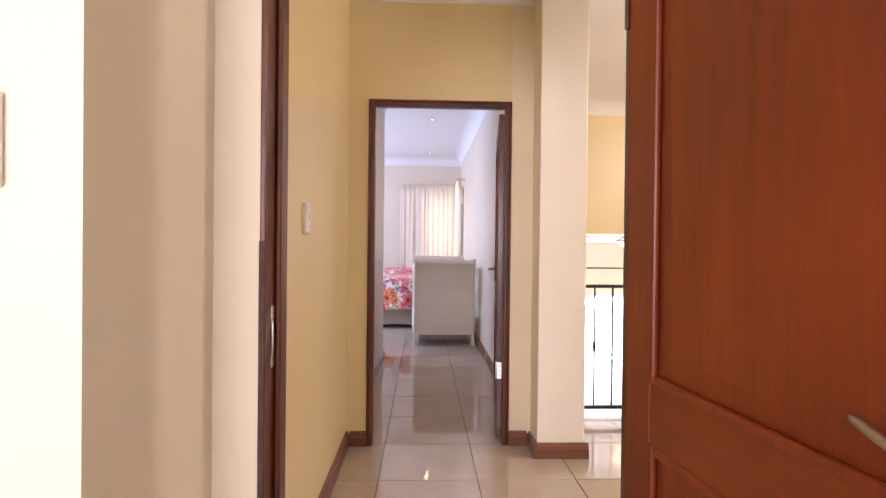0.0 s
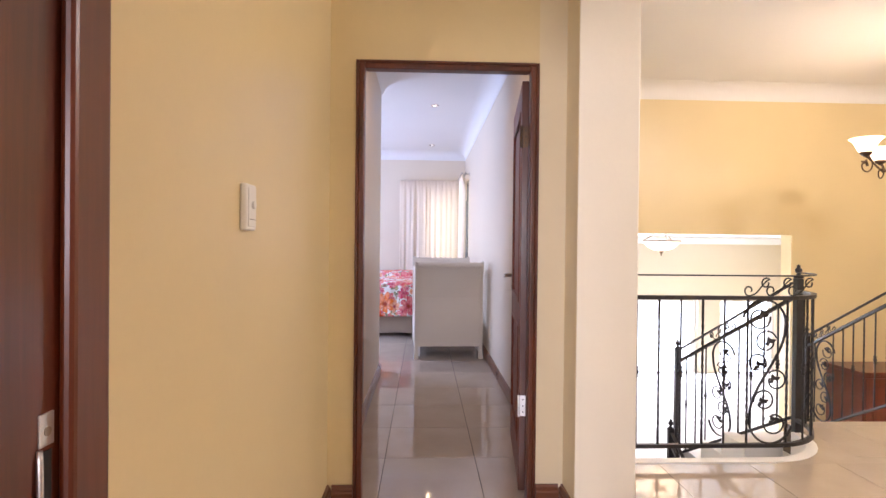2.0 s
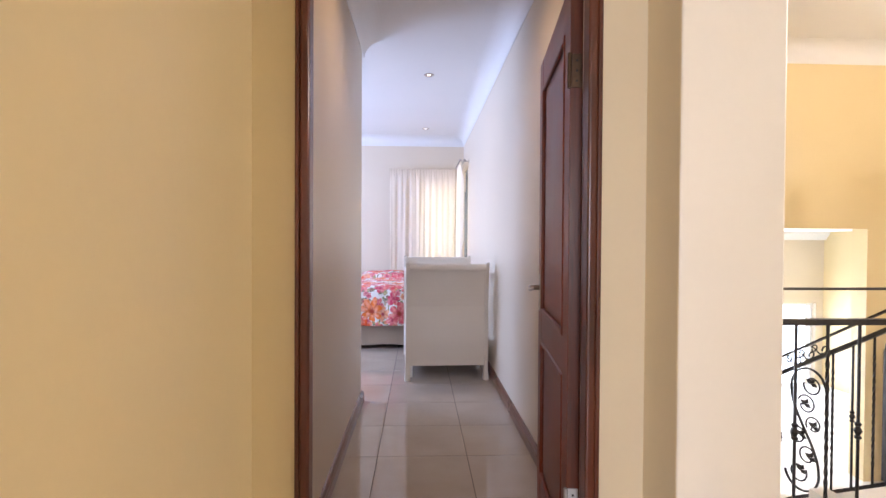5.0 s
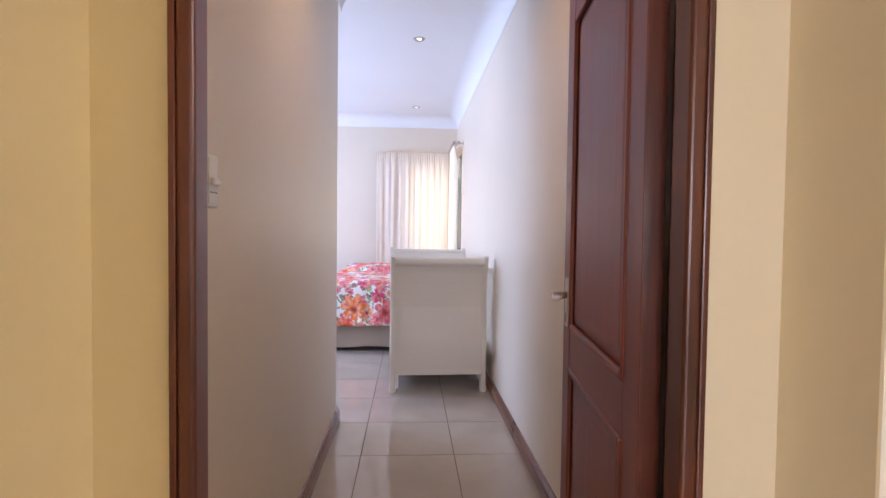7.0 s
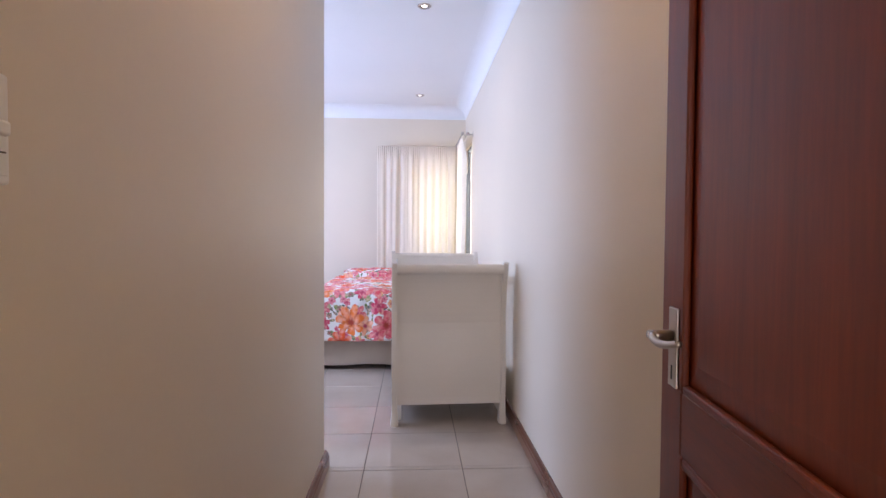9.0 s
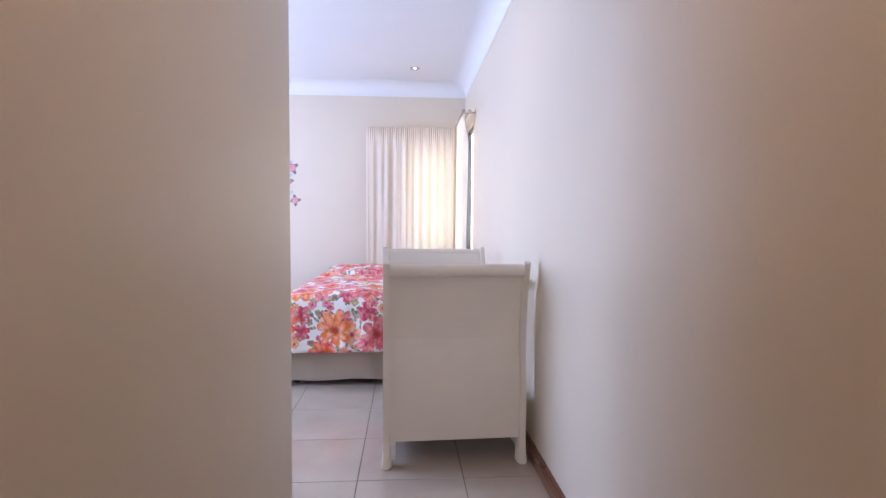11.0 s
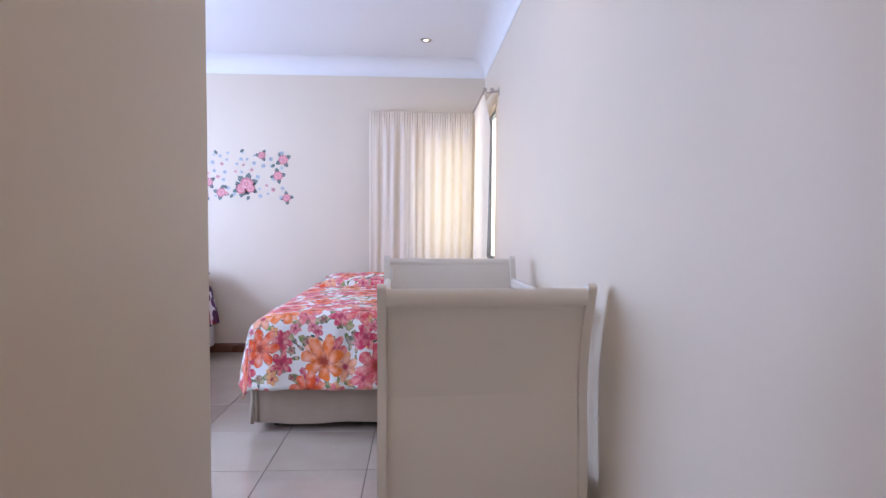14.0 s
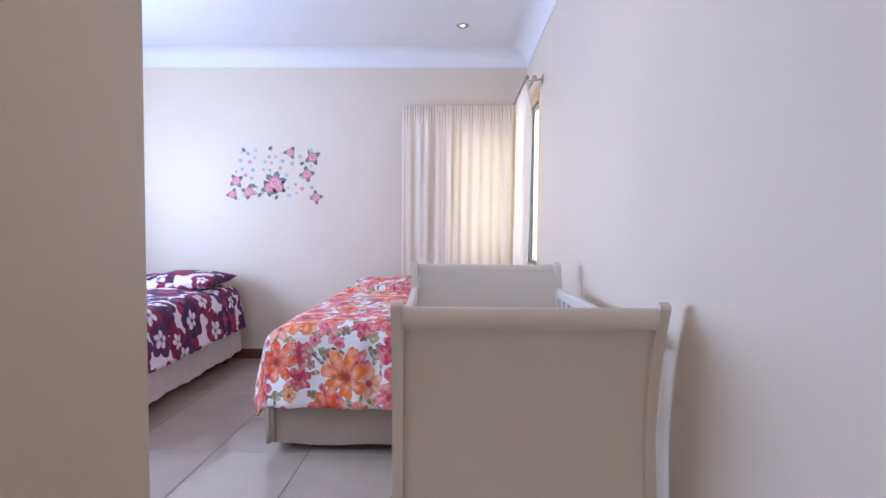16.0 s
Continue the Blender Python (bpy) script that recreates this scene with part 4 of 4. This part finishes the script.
def bowl_lamp(label, x, y, ceil, drop):
    """Ceiling bowl on three rods, with a ring and a finial under it."""
    t = thing("ceiling_lamp", label, "ceiling lamp", (x, y, ceil - drop))
    prof = [(0.012, 0.0), (0.08, 0.010), (0.14, 0.040), (0.175, 0.082), (0.186, 0.10), (0.180, 0.10), (0.168, 0.080), (0.134, 0.044), (0.078, 0.016), (0.006, 0.008)]
    part("bowl", add_lathe(bmesh.new(), prof, 32), FROSTED, t, "lit frosted glass bowl", smooth=True)
    bm = bmesh.new()
    add_tube(bm, [(0.19 * math.cos(2 * math.pi * i / 32), 0.19 * math.sin(2 * math.pi * i / 32), 0.10) for i in range(33)], 0.007, 8, cap=False)
    part("ring", bm, BRONZE, t, smooth=True)
    part("finial", add_lathe(bmesh.new(), [(0.004, -0.055), (0.010, -0.048), (0.005, -0.038), (0.016, -0.022), (0.022, -0.004), (0.014, 0.004)], 14), BRONZE, t, smooth=True)
    for k in range(3):
        a = 2 * math.pi * k / 3 + 0.5
        part("rod", add_tube(bmesh.new(), [(0.19 * math.cos(a), 0.19 * math.sin(a), 0.10), (0.05 * math.cos(a), 0.05 * math.sin(a), drop - 0.012)], 0.004, 6), BRONZE, t)
    part("ceiling_plate", add_lathe(bmesh.new(), [(0.07, drop - 0.018), (0.075, drop - 0.012), (0.075, drop - 0.001)], 20), BRONZE, t, smooth=False)
    return t


bowl_lamp("lit frosted bowl ceiling lamp with bronze frame", 2.38, 6.46, 1.36, 0.20)
# the second bowl is never in view, added as a fixture for the fill
bowl_lamp("unseen frosted bowl lamp added over the landing for the fill", 3.2, 2.5, CEIL, 0.14)


# ---- bedroom ----
def cot_end(parent, y_face, sense, height):
    """Sleigh end: two S-shaped uprights, a panel, a rolled top rail and a lower rail. sense: the way the top curls."""
    n = 24

    def curve(k):
        # sleigh line: curls out at the top, hollow below, slight flare at the foot
        return sense * (0.075 * max(0, (k - 0.62) / 0.38) ** 2.0 + 0.020 * math.sin(math.pi * min(k / 0.62, 1)) + 0.03 * max(0, (0.14 - k) / 0.14))
    back, front = [], []
    for i in range(n + 1):
        k = i / n
        y, z = y_face + curve(k), k * (height - 0.012)
        w = 0.055 - 0.012 * k
        front.append((y + sense * 0.012, z))
        back.append((y - sense * w, z))
    roll = [(front[-1][0] - sense * 0.024 + sense * 0.026 * math.cos(a), front[-1][1] + 0.018 * math.sin(a)) for a in (math.pi * j / 8 for j in range(1, 8))]
    outline = front + roll + back[::-1]
    for x0, x1 in ((-0.197, -0.170), (0.438, 0.465)):
        bm = prism(bmesh.new(), outline, x0, x1)
        part("upright", bm, COT_PAINT, parent)
    bm = bmesh.new()
    pf = [(y_face + curve(k) - sense * 0.006, k * (height - 0.012)) for k in (0.126 + 0.844 * i / 20 for i in range(21))]
    pb = [(y - sense * 0.016, z) for y, z in pf]
    prism(bm, pf + pb[::-1], -0.1698, 0.4378)
    part("end_panel", bm, COT_PAINT, parent, smooth=False)
    yt = y_face + curve(0.97)
    part("top_rail", prism(bmesh.new(), [(yt + sense * (0.004 + 0.020 * math.cos(a)), height - 0.040 + 0.030 * math.sin(a)) for a in (2 * math.pi * j / 32 for j in range(32))], -0.1697, 0.4377), COT_PAINT, parent)


cot = thing("cot", "cream painted wooden sleigh cot standing against the bedroom wall", "cot", (0.2645, 0.143, 0), 2.4)
cot.scale = (1.085, 1, 1)
cot_end(cot, 6.385, -1, 1.025)
cot_end(cot, 7.475, 1, 1.045)
for x in (-0.178, 0.446):
    side = part("side_rail", boxes((x - 0.014, x + 0.014, 6.42, 7.44, 0.885, 0.935), bevel=0.009, segs=3), COT_PAINT, cot)
    # lower board is unseen, made deep to keep daylight off the floor beneath
    part("side_rail", boxes((x - 0.014, x + 0.014, 6.42, 7.44, 0.06, 0.33), bevel=0.006), COT_PAINT, cot)
    for i in range(11):
        y = 6.50 + 0.0865 * i
        part("slat", boxes((x - 0.007, x + 0.007, y - 0.012, y + 0.012, 0.325, 0.89), bevel=0.003), COT_PAINT, cot)
# unseen base, solid instead of slatted so that it shades the floor
part("base_board", boxes((-0.163, 0.431, 6.42, 7.44, 0.285, 0.302), bevel=0.002), COT_PAINT, cot)
for x0, x1 in ((-0.204, -0.158), (0.426, 0.472)):
    bm = boxes((x0, x1, 6.352, 6.415, 0.0, 0.175), bevel=0.006)
    for v in bm.verts:
        if v.co.z > 0.1:
            v.co.x += (0.016 if v.co.x < (x0 + x1) / 2 else -0.010) if x0 < 0 else (0.010 if v.co.x < (x0 + x1) / 2 else -0.016)
            v.co.y += 0.012
    part("foot", bm, COT_PAINT, cot)
part("catch", boxes((-0.163, -0.155, 7.40, 7.425, 0.935, 0.99), bevel=0.002), GALV, cot, "small steel side catch")
part("foot_bracket", boxes((-0.165, -0.14, 6.405, 6.43, 0.02, 0.15), bevel=0.003), GALV, cot, "grey steel bracket by the foot")


def duvet_mesh(w, length, top, drop_side, drop_foot, seed, flare=0.20):
    """A cover over a bed: local x across, y from the foot to the head, hanging at the sides and foot."""
    bm = bmesh.new()
    uvl = bm.loops.layers.uv.new("UVMap")
    r = 0.085
    nu, nv = 64, 84

    def fall(over):
        """Cloth beyond an edge: (out, down)."""
        if over <= 0:
            return over, 0.0
        arc = r * math.pi / 2
        if over < arc:
            a = over / r
            return r * math.sin(a), r * (1 - math.cos(a))
        d = over - arc
        return r + flare * d * 0.9, r + d
    grid, coords = [], []
    for j in range(nv + 1):
        row, crow = [], []
        t = -drop_foot - r + (length + drop_foot) * j / nv
        for i in range(nu + 1):
            s = (w / 2 - r + drop_side) * (2 * i / nu - 1)
            es, ef = abs(s) - (w / 2 - r), -t
            os_, ds = fall(es)
            of, df = fall(ef)
            x = math.copysign(w / 2 - r + os_, s) if es > 0 else s
            y = -of if ef > 0 else t
            down = max(ds, df) + 0.14 * min(ds, df)
            both = min(ds, df)
            x -= math.copysign(both * 0.10, s) if both > 0 else 0
            nz = noise.noise(Vector((x * 3.1, y * 3.1, seed)))
            n2 = noise.noise(Vector((x * 9, y * 9, seed + 4)))
            hang = min(1, down / 0.25)
            x += math.copysign(0.014 * math.sin(y * 22 + nz * 4) * min(1, ds / 0.2), s) if ds > 0.02 else 0
            y += 0.014 * math.sin(x * 21 + nz * 5) * min(1, df / 0.2) if df > 0.02 else 0
            z = top - down + (0.018 * nz + 0.006 * n2) * (1 - hang) + 0.035 * math.cos(min(1, abs(s) / (w / 2)) * math.pi / 2) * (1 - hang) + 0.008 * nz * hang
            row.append(bm.verts.new((x, y, z)))
            crow.append((s, t))
        grid.append(row)
        coords.append(crow)
    for j in range(nv):
        for i in range(nu):
            f = bm.faces.new((grid[j][i], grid[j][i + 1], grid[j + 1][i + 1], grid[j + 1][i]))
            f.smooth = True
            for lp, (jj, ii) in zip(f.loops, ((j, i), (j, i + 1), (j + 1, i + 1), (j + 1, i))):
                lp[uvl].uv = coords[jj][ii]
    return bm


def pillow_mesh(w, l, h, seed):
    bm = bmesh.new()
    uvl = bm.loops.layers.uv.new("UVMap")
    n = 22
    for sgn in (1, -1):
        g = []
        for j in range(n + 1):
            row = []
            for i in range(n + 1):
                u, v = 2 * i / n - 1, 2 * j / n - 1
                puff = (max(0, 1 - abs(u) ** 2.6) * max(0, 1 - abs(v) ** 2.6)) ** 0.45
                pull = 1 - 0.06 * (1 - abs(u) ** 2) * abs(v) ** 3
                pull2 = 1 - 0.06 * (1 - abs(v) ** 2) * abs(u) ** 3
                nz = noise.noise(Vector((u * 2, v * 2, seed)))
                row.append(bm.verts.new((u * w / 2 * pull2, v * l / 2 * pull, sgn * h / 2 * puff * (1 + 0.15 * nz))))
            g.append(row)
        for j in range(n):
            for i in range(n):
                c = (g[j][i], g[j][i + 1], g[j + 1][i + 1], g[j + 1][i])
                f = bm.faces.new(c if sgn > 0 else c[::-1])
                f.smooth = True
                for lp in f.loops:
                    lp[uvl].uv = (lp.vert.co.x + 3 * seed, lp.vert.co.y)
    bmesh.ops.remove_doubles(bm, verts=bm.verts[:], dist=0.0008)
    return bm


def skirt_mesh(x0, x1, y0, y1, z0, z1, wave, pitch):
    """A gathered cloth valance round three sides."""
    bm = bmesh.new()
    pts = []
    per = [((x0, y1), (x0, y0)), ((x0, y0), (x1, y0)), ((x1, y0), (x1, y1))]
    for (ax, ay), (bx, by) in per:
        ln = math.hypot(bx - ax, by - ay)
        n = int(ln / 0.012)
        nx, ny = (by - ay) / ln, -(bx - ax) / ln
        for i in range(n):
            k = i / n
            w = wave * (math.sin(k * ln * pitch) + 0.5 * math.sin(k * ln * pitch * 2.3 + 1))
            pts.append((ax + (bx - ax) * k, ay + (by - ay) * k, nx * w, ny * w))
    rows = []
    for lev in range(4):
        k = lev / 3
        rows.append([bm.verts.new((x + dx * (1 - k * 0.8), y + dy * (1 - k * 0.8), z0 + (z1 - z0) * k + (0.006 * math.sin(i * 0.13) if lev == 0 else 0))) for i, (x, y, dx, dy) in enumerate(pts)])
    for a, b in zip(rows, rows[1:]):
        for i in range(len(pts) - 1):
            bm.faces.new((a[i], a[i + 1], b[i + 1], b[i])).smooth = True
    return bm


def bed(label, x0, y0, w, length, print_cloth, base_cloth, cover_label, pillow_label, wave, seed, pillows, drops, hem):
    t = thing("bed", label, "bed", (x0, y0, 0))
    part("divan_base", boxes((0.012, w - 0.012, 0.012, length, 0.075, 0.36), bevel=0.02, segs=3), base_cloth, t)
    for x in (0.10, w - 0.10):
        for y in (0.10, length - 0.12):
            part("foot", add_lathe(bmesh.new(), [(0.022, 0.0), (0.026, 0.076)], 12, (x, y, 0)), DARK, t)
    part("valance", skirt_mesh(-0.004, w + 0.004, -0.006, length, hem, 0.37, wave, 34), base_cloth, t)
    for k in range(2):
        part("valance_fold", add_tube(bmesh.new(), [(-0.014 + 0.022 * k, -0.012 - 0.012 * (1 - k), hem + 0.005 + 0.012 * k), (-0.012 + 0.02 * k, -0.010, 0.20), (-0.006 + 0.016 * k, -0.004, 0.36)], 0.013, 8, 0.6), base_cloth, t, smooth=True)
    part("mattress", boxes((0, w, 0, length, 0.365, 0.60), bevel=0.05, segs=4), MATTRESS, t)
    cover = tagged(part("duvet", duvet_mesh(w + 0.06, length - 0.05, 0.665, drops[0], drops[1], seed), print_cloth), cover_label, "duvet")
    cover.matrix_basis = pose(x0 + w / 2, y0 + 0.045, 0)
    sol = cover.modifiers.new("thickness", "SOLIDIFY")
    sol.thickness, sol.offset = 0.012, -1
    for dx, dy, lift, pw, tilt, rz in pillows:
        pl = tagged(part("pillow", pillow_mesh(pw, 0.46, 0.135, seed + dx), print_cloth), pillow_label, "pillow")
        pl.matrix_basis = pose(x0 + w / 2 + dx, y0 + length - 0.27 + dy, 0.712 + lift, tilt, 0, rz)
    return t


bed("single divan bed with a beige base beside the cot", -1.035, 7.905, 0.95, 1.90, FLORAL, DIVAN,
    "white duvet printed with orange and pink flowers", "pillow in the same orange and pink floral print", 0.0015, 3, [(0.0, 0.0, 0.0, 0.74, 6, 0)], (0.42, 0.36), 0.042)
bed("single bed with a white gathered valance", -2.94, 7.88, 0.96, 1.92, PANSY, SKIRT_CLOTH,
    "purple, red and white pansy-printed duvet", "pillow in purple and white pansy print", 0.007, 8, [(-0.08, -0.06, 0.0, 0.70, 8, 2), (0.14, 0.0, 0.035, 0.66, 4, -6)], (0.40, 0.40), 0.085)


def curtain_mesh(width, height, folds, depth, seed):
    """Pencil-pleated cloth: x across, y depth, z down from 0."""
    bm = bmesh.new()
    nu, nv = folds * 24, 26
    g = []
    for j in range(nv + 1):
        k = j / nv
        z = -height * k
        row = []
        for i in range(nu + 1):
            u = i / nu
            u = min(1, max(0, u + 0.06 * math.sin(math.pi * u) * noise.noise(Vector((u * 5.2, 0, seed + 20)))))
            f1 = noise.noise(Vector((u * folds * 0.55, k * 0.5, seed)))
            f2 = noise.noise(Vector((u * folds * 1.7, k * 0.8, seed + 9)))
            pleat = 0.009 * math.sin(u * folds * 2 * math.pi * 3.7 + f1 * 2)
            top = max(0, 1 - k / 0.07)
            body = min(1, k / 0.10)
            y = pleat * (0.06 + 0.94 * top) + depth * body * (math.sin(u * folds * 2 * math.pi + f1 * 3.4) * 0.32 + f1 * 1.25 + f2 * 0.75)
            row.append(bm.verts.new((width * u + 0.010 * f2 * body, y, z + (0.006 + 0.012 * abs(math.sin(u * folds * 11.6)) + 0.008 * f2 if j == 0 else 0))))
        g.append(row)
    for j in range(nv):
        for i in range(nu):
            bm.faces.new((g[j][i], g[j + 1][i], g[j + 1][i + 1], g[j][i + 1])).smooth = True
    return bm


cur = thing("curtain", "cream pencil-pleat curtain drawn over the end window", "curtain", (-0.535, 9.75, 2.245), group="bedroom curtains")
part("cloth", curtain_mesh(0.955, 2.17, 11, 0.026, 2), CURTAIN, cur)
part("header_tape", boxes((0.01, 0.94, 0.012, 0.016, -0.075, -0.01), bevel=0.001), CURTAIN, cur)
cur2 = thing("curtain", "cream curtain pushed into the corner beside the narrow window", "curtain", (0.445, 9.74, 2.262), -90, group="bedroom curtains")
part("cloth", curtain_mesh(0.70, 2.19, 8, 0.040, 5), CURTAIN, cur2)


def curtain_rod(label, pts, brackets, wall_axis, poles):
    t = thing("curtain_rod", label, "curtain rod")
    for off in poles:
        q = [(x - off * wall_axis[0], y - off * wall_axis[1], z) for x, y, z in pts]
        part("pole", add_tube(bmesh.new(), q, 0.010, 12), STEEL, t, smooth=True)
        bm = bmesh.new()
        e = q[0]
        add_lathe(bm, [(0.004, -0.018), (0.016, -0.010), (0.019, 0.0), (0.016, 0.010), (0.004, 0.018)], 14, e)
        part("end_knob", bm, STEEL, t, smooth=True)
    for b in brackets:
        part("bracket", add_tube(bmesh.new(), [(b[0] - 0.10 * wall_axis[0], b[1] - 0.10 * wall_axis[1], b[2] - 0.014), b], 0.007, 8), STEEL, t)
        part("bracket_plate", boxes((b[0] - 0.004 - 0.016 * abs(wall_axis[1]), b[0] + 0.016 * abs(wall_axis[1]), b[1] - 0.004 - 0.016 * abs(wall_axis[0]), b[1] + 0.016 * abs(wall_axis[0]), b[2] - 0.03, b[2] + 0.03), bevel=0.0015), STEEL, t)
    return t


curtain_rod("double brushed steel curtain rod on the side wall", [(0.49, 8.95, 2.275), (0.49, 9.78, 2.275)], [(0.553, 8.99, 2.275)], (1, 0), (0.0, 0.055))
curtain_rod("brushed steel curtain rod on the end wall", [(-0.52, 9.805, 2.235), (0.42, 9.805, 2.235)], [(-0.40, 9.868, 2.235), (0.36, 9.868, 2.235)], (0, 1), (0.0,))


def downlight(x, y):
    t = thing("downlight", "small round recessed ceiling downlight, pale metal ring", "downlight", (x, y, CEIL), group="bedroom downlights")
    part("ring", add_lathe(bmesh.new(), [(0.030, -0.001), (0.030, -0.007), (0.040, -0.009), (0.047, -0.004), (0.048, -0.001)], 24), STEEL, t, smooth=True)
    part("lens", add_lathe(bmesh.new(), [(0.016, -0.006), (0.020, -0.003), (0.020, -0.0015)], 20), LED_LENS, t)
    part("reflector", add_lathe(bmesh.new(), [(0.029, -0.0014), (0.029, -0.003)], 20), DARK, t)


# fitting at 4.49 is unseen, added to go with its fill lamp
for y in (4.49, 6.87, 9.25):
    downlight(-0.02, y)


# ---- wall stickers on the end wall ----
WALL_Y = 9.867


def petal(bm, cx, cz, a, ln, wd, y):
    pts = [(0, 0), (0.35, 0.5), (0.75, 0.45), (1, 0), (0.75, -0.45), (0.35, -0.5)]
    v = [bm.verts.new((cx + ln * u * math.cos(a) - wd * w * math.sin(a), y, cz + ln * u * math.sin(a) + wd * w * math.cos(a))) for u, w in pts]
    ret = bmesh.ops.extrude_face_region(bm, geom=[bm.faces.new(v)])
    bmesh.ops.translate(bm, verts=[g for g in ret["geom"] if isinstance(g, bmesh.types.BMVert)], vec=(0, -0.0008, 0))


def rose_sticker(x, z, r, leaves, turn):
    t = thing("rose_wall_sticker", "pink rose wall sticker with grey-green leaves", "wall sticker", (x, WALL_Y, z), group="wall stickers")
    for k in range(leaves):
        bm = bmesh.new()
        petal(bm, 0, 0, turn + 2 * math.pi * k / leaves, r * 1.75, r * 0.9, 0.002)
        part("leaf", bm, LEAF_GREEN, t)
    for ring, (n, rr, off, m) in enumerate(((6, 0.62, 0.5, ROSE_PINK), (5, 0.5, 0.28, ROSE_LIGHT), (4, 0.34, 0.12, ROSE_PINK), (1, 0.2, 0.0, ROSE_LIGHT))):
        bm = bmesh.new()
        for k in range(n):
            a = turn + 2 * math.pi * (k + 0.3 * ring) / n
            add_disc = [bm.verts.new((r * off * math.cos(a) + r * rr * 0.8 * math.cos(b), -0.0005 - 0.0012 * ring - 0.0001 * k, r * off * math.sin(a) + r * rr * 0.8 * math.sin(b))) for b in (2 * math.pi * q / 10 for q in range(10))]
            bm.faces.new(add_disc)
        part("petals", bm, m, t)
    return t


def small_sticker(x, z, r, material, petals, turn, label, name):
    t = thing(name, label, "wall sticker", (x, WALL_Y, z), group="wall stickers")
    bm = bmesh.new()
    for k in range(petals):
        petal(bm, 0, 0, turn + 2 * math.pi * k / petals, r, r * (0.75 if petals > 2 else 0.6), 0.001)
    part("print", bm, material, t)
    return t


# the spray spans 0.83 m by 0.46 m
SX, SZ = -1.705, 1.70
for u, v, r, n, a in ((0.02, -0.11, 0.052, 6, 0.3), (0.055, -0.15, 0.035, 4, 1.0), (-0.03, -0.155, 0.04, 5, 2.2), (-0.33, -0.095, 0.034, 4, 0.6), (-0.215, -0.19, 0.036, 4, 2.9), (-0.365, -0.215, 0.030, 3, 1.2), (0.36, 0.12, 0.038, 4, 2.1), (0.31, -0.03, 0.036, 4, 0.2), (0.39, -0.235, 0.032, 4, 1.7), (0.16, 0.16, 0.030, 3, 1.0)):
    rose_sticker(SX + u, SZ + v, r * 1.22, n, a)
for u, v, a in ((-0.245, 0.165, 2.3), (-0.04, 0.185, 0.6), (-0.155, -0.155, 2.4), (0.02, -0.26, 1.0), (-0.135, -0.24, 0.9), (0.245, 0.05, 0.6)):
    small_sticker(SX + u, SZ + v, 0.048, LEAF_GREEN, 1, a, "single grey-green leaf wall sticker", "leaf_wall_sticker")
rnd = random.Random(11)
taken = []
while len(taken) < 44:
    u, v = rnd.uniform(-0.34, 0.36), rnd.uniform(-0.24, 0.19)
    if any(math.hypot(u - a, v - b) < 0.052 for a, b in taken) or math.hypot(u - 0.01, (v + 0.13) * 1.2) < 0.13:
        continue
    taken.append((u, v))
    pink = rnd.random() < 0.2
    small_sticker(SX + u, SZ + v, rnd.uniform(0.012, 0.023), ROSE_LIGHT if pink else BLOSSOM_BLUE, 5, rnd.uniform(0, 6),
                  "tiny pink blossom wall sticker" if pink else "tiny pale blue blossom wall sticker", "blossom_wall_sticker")

# ---- floor tiles ----
PX, PY, X0, Y0, GAP = 0.503, 0.499, -0.331, 2.88, 0.0035


def tile_mesh(w, l):
    return mesh_of("tile", boxes((-w / 2, w / 2, -l / 2, l / 2, -0.0028, 0.0), bevel=0.0012, segs=1), TILE)


FULL = tile_mesh(PX - GAP, PY - GAP)
ZONES = [(-0.56, 0.67, -0.1, 3.345), (0.67, 5.3, -0.1, 3.785), (2.372, 5.3, 3.785, 4.488), (-0.54, 0.556, 3.345, 5.912), (-3.5, 0.556, 5.912, 9.87)]
done_cells = set()
for zx0, zx1, zy0, zy1 in ZONES:
    for i in range(math.floor((zx0 - X0) / PX), math.ceil((zx1 - X0) / PX)):
        for j in range(math.floor((zy0 - Y0) / PY), math.ceil((zy1 - Y0) / PY)):
            x0, y0 = X0 + i * PX + GAP / 2, Y0 + j * PY + GAP / 2
            x1, y1 = x0 + PX - GAP, y0 + PY - GAP
            a0, a1, b0, b1 = max(x0, zx0), min(x1, zx1), max(y0, zy0), min(y1, zy1)
            if a1 - a0 < 0.01 or b1 - b0 < 0.01:
                continue
            whole = a1 - a0 > PX - GAP - 1e-4 and b1 - b0 > PY - GAP - 1e-4
            me = FULL if whole else tile_mesh(a1 - a0, b1 - b0)
            again("tile", me, floor, pose((a0 + a1) / 2, (b0 + b1) / 2, 0))
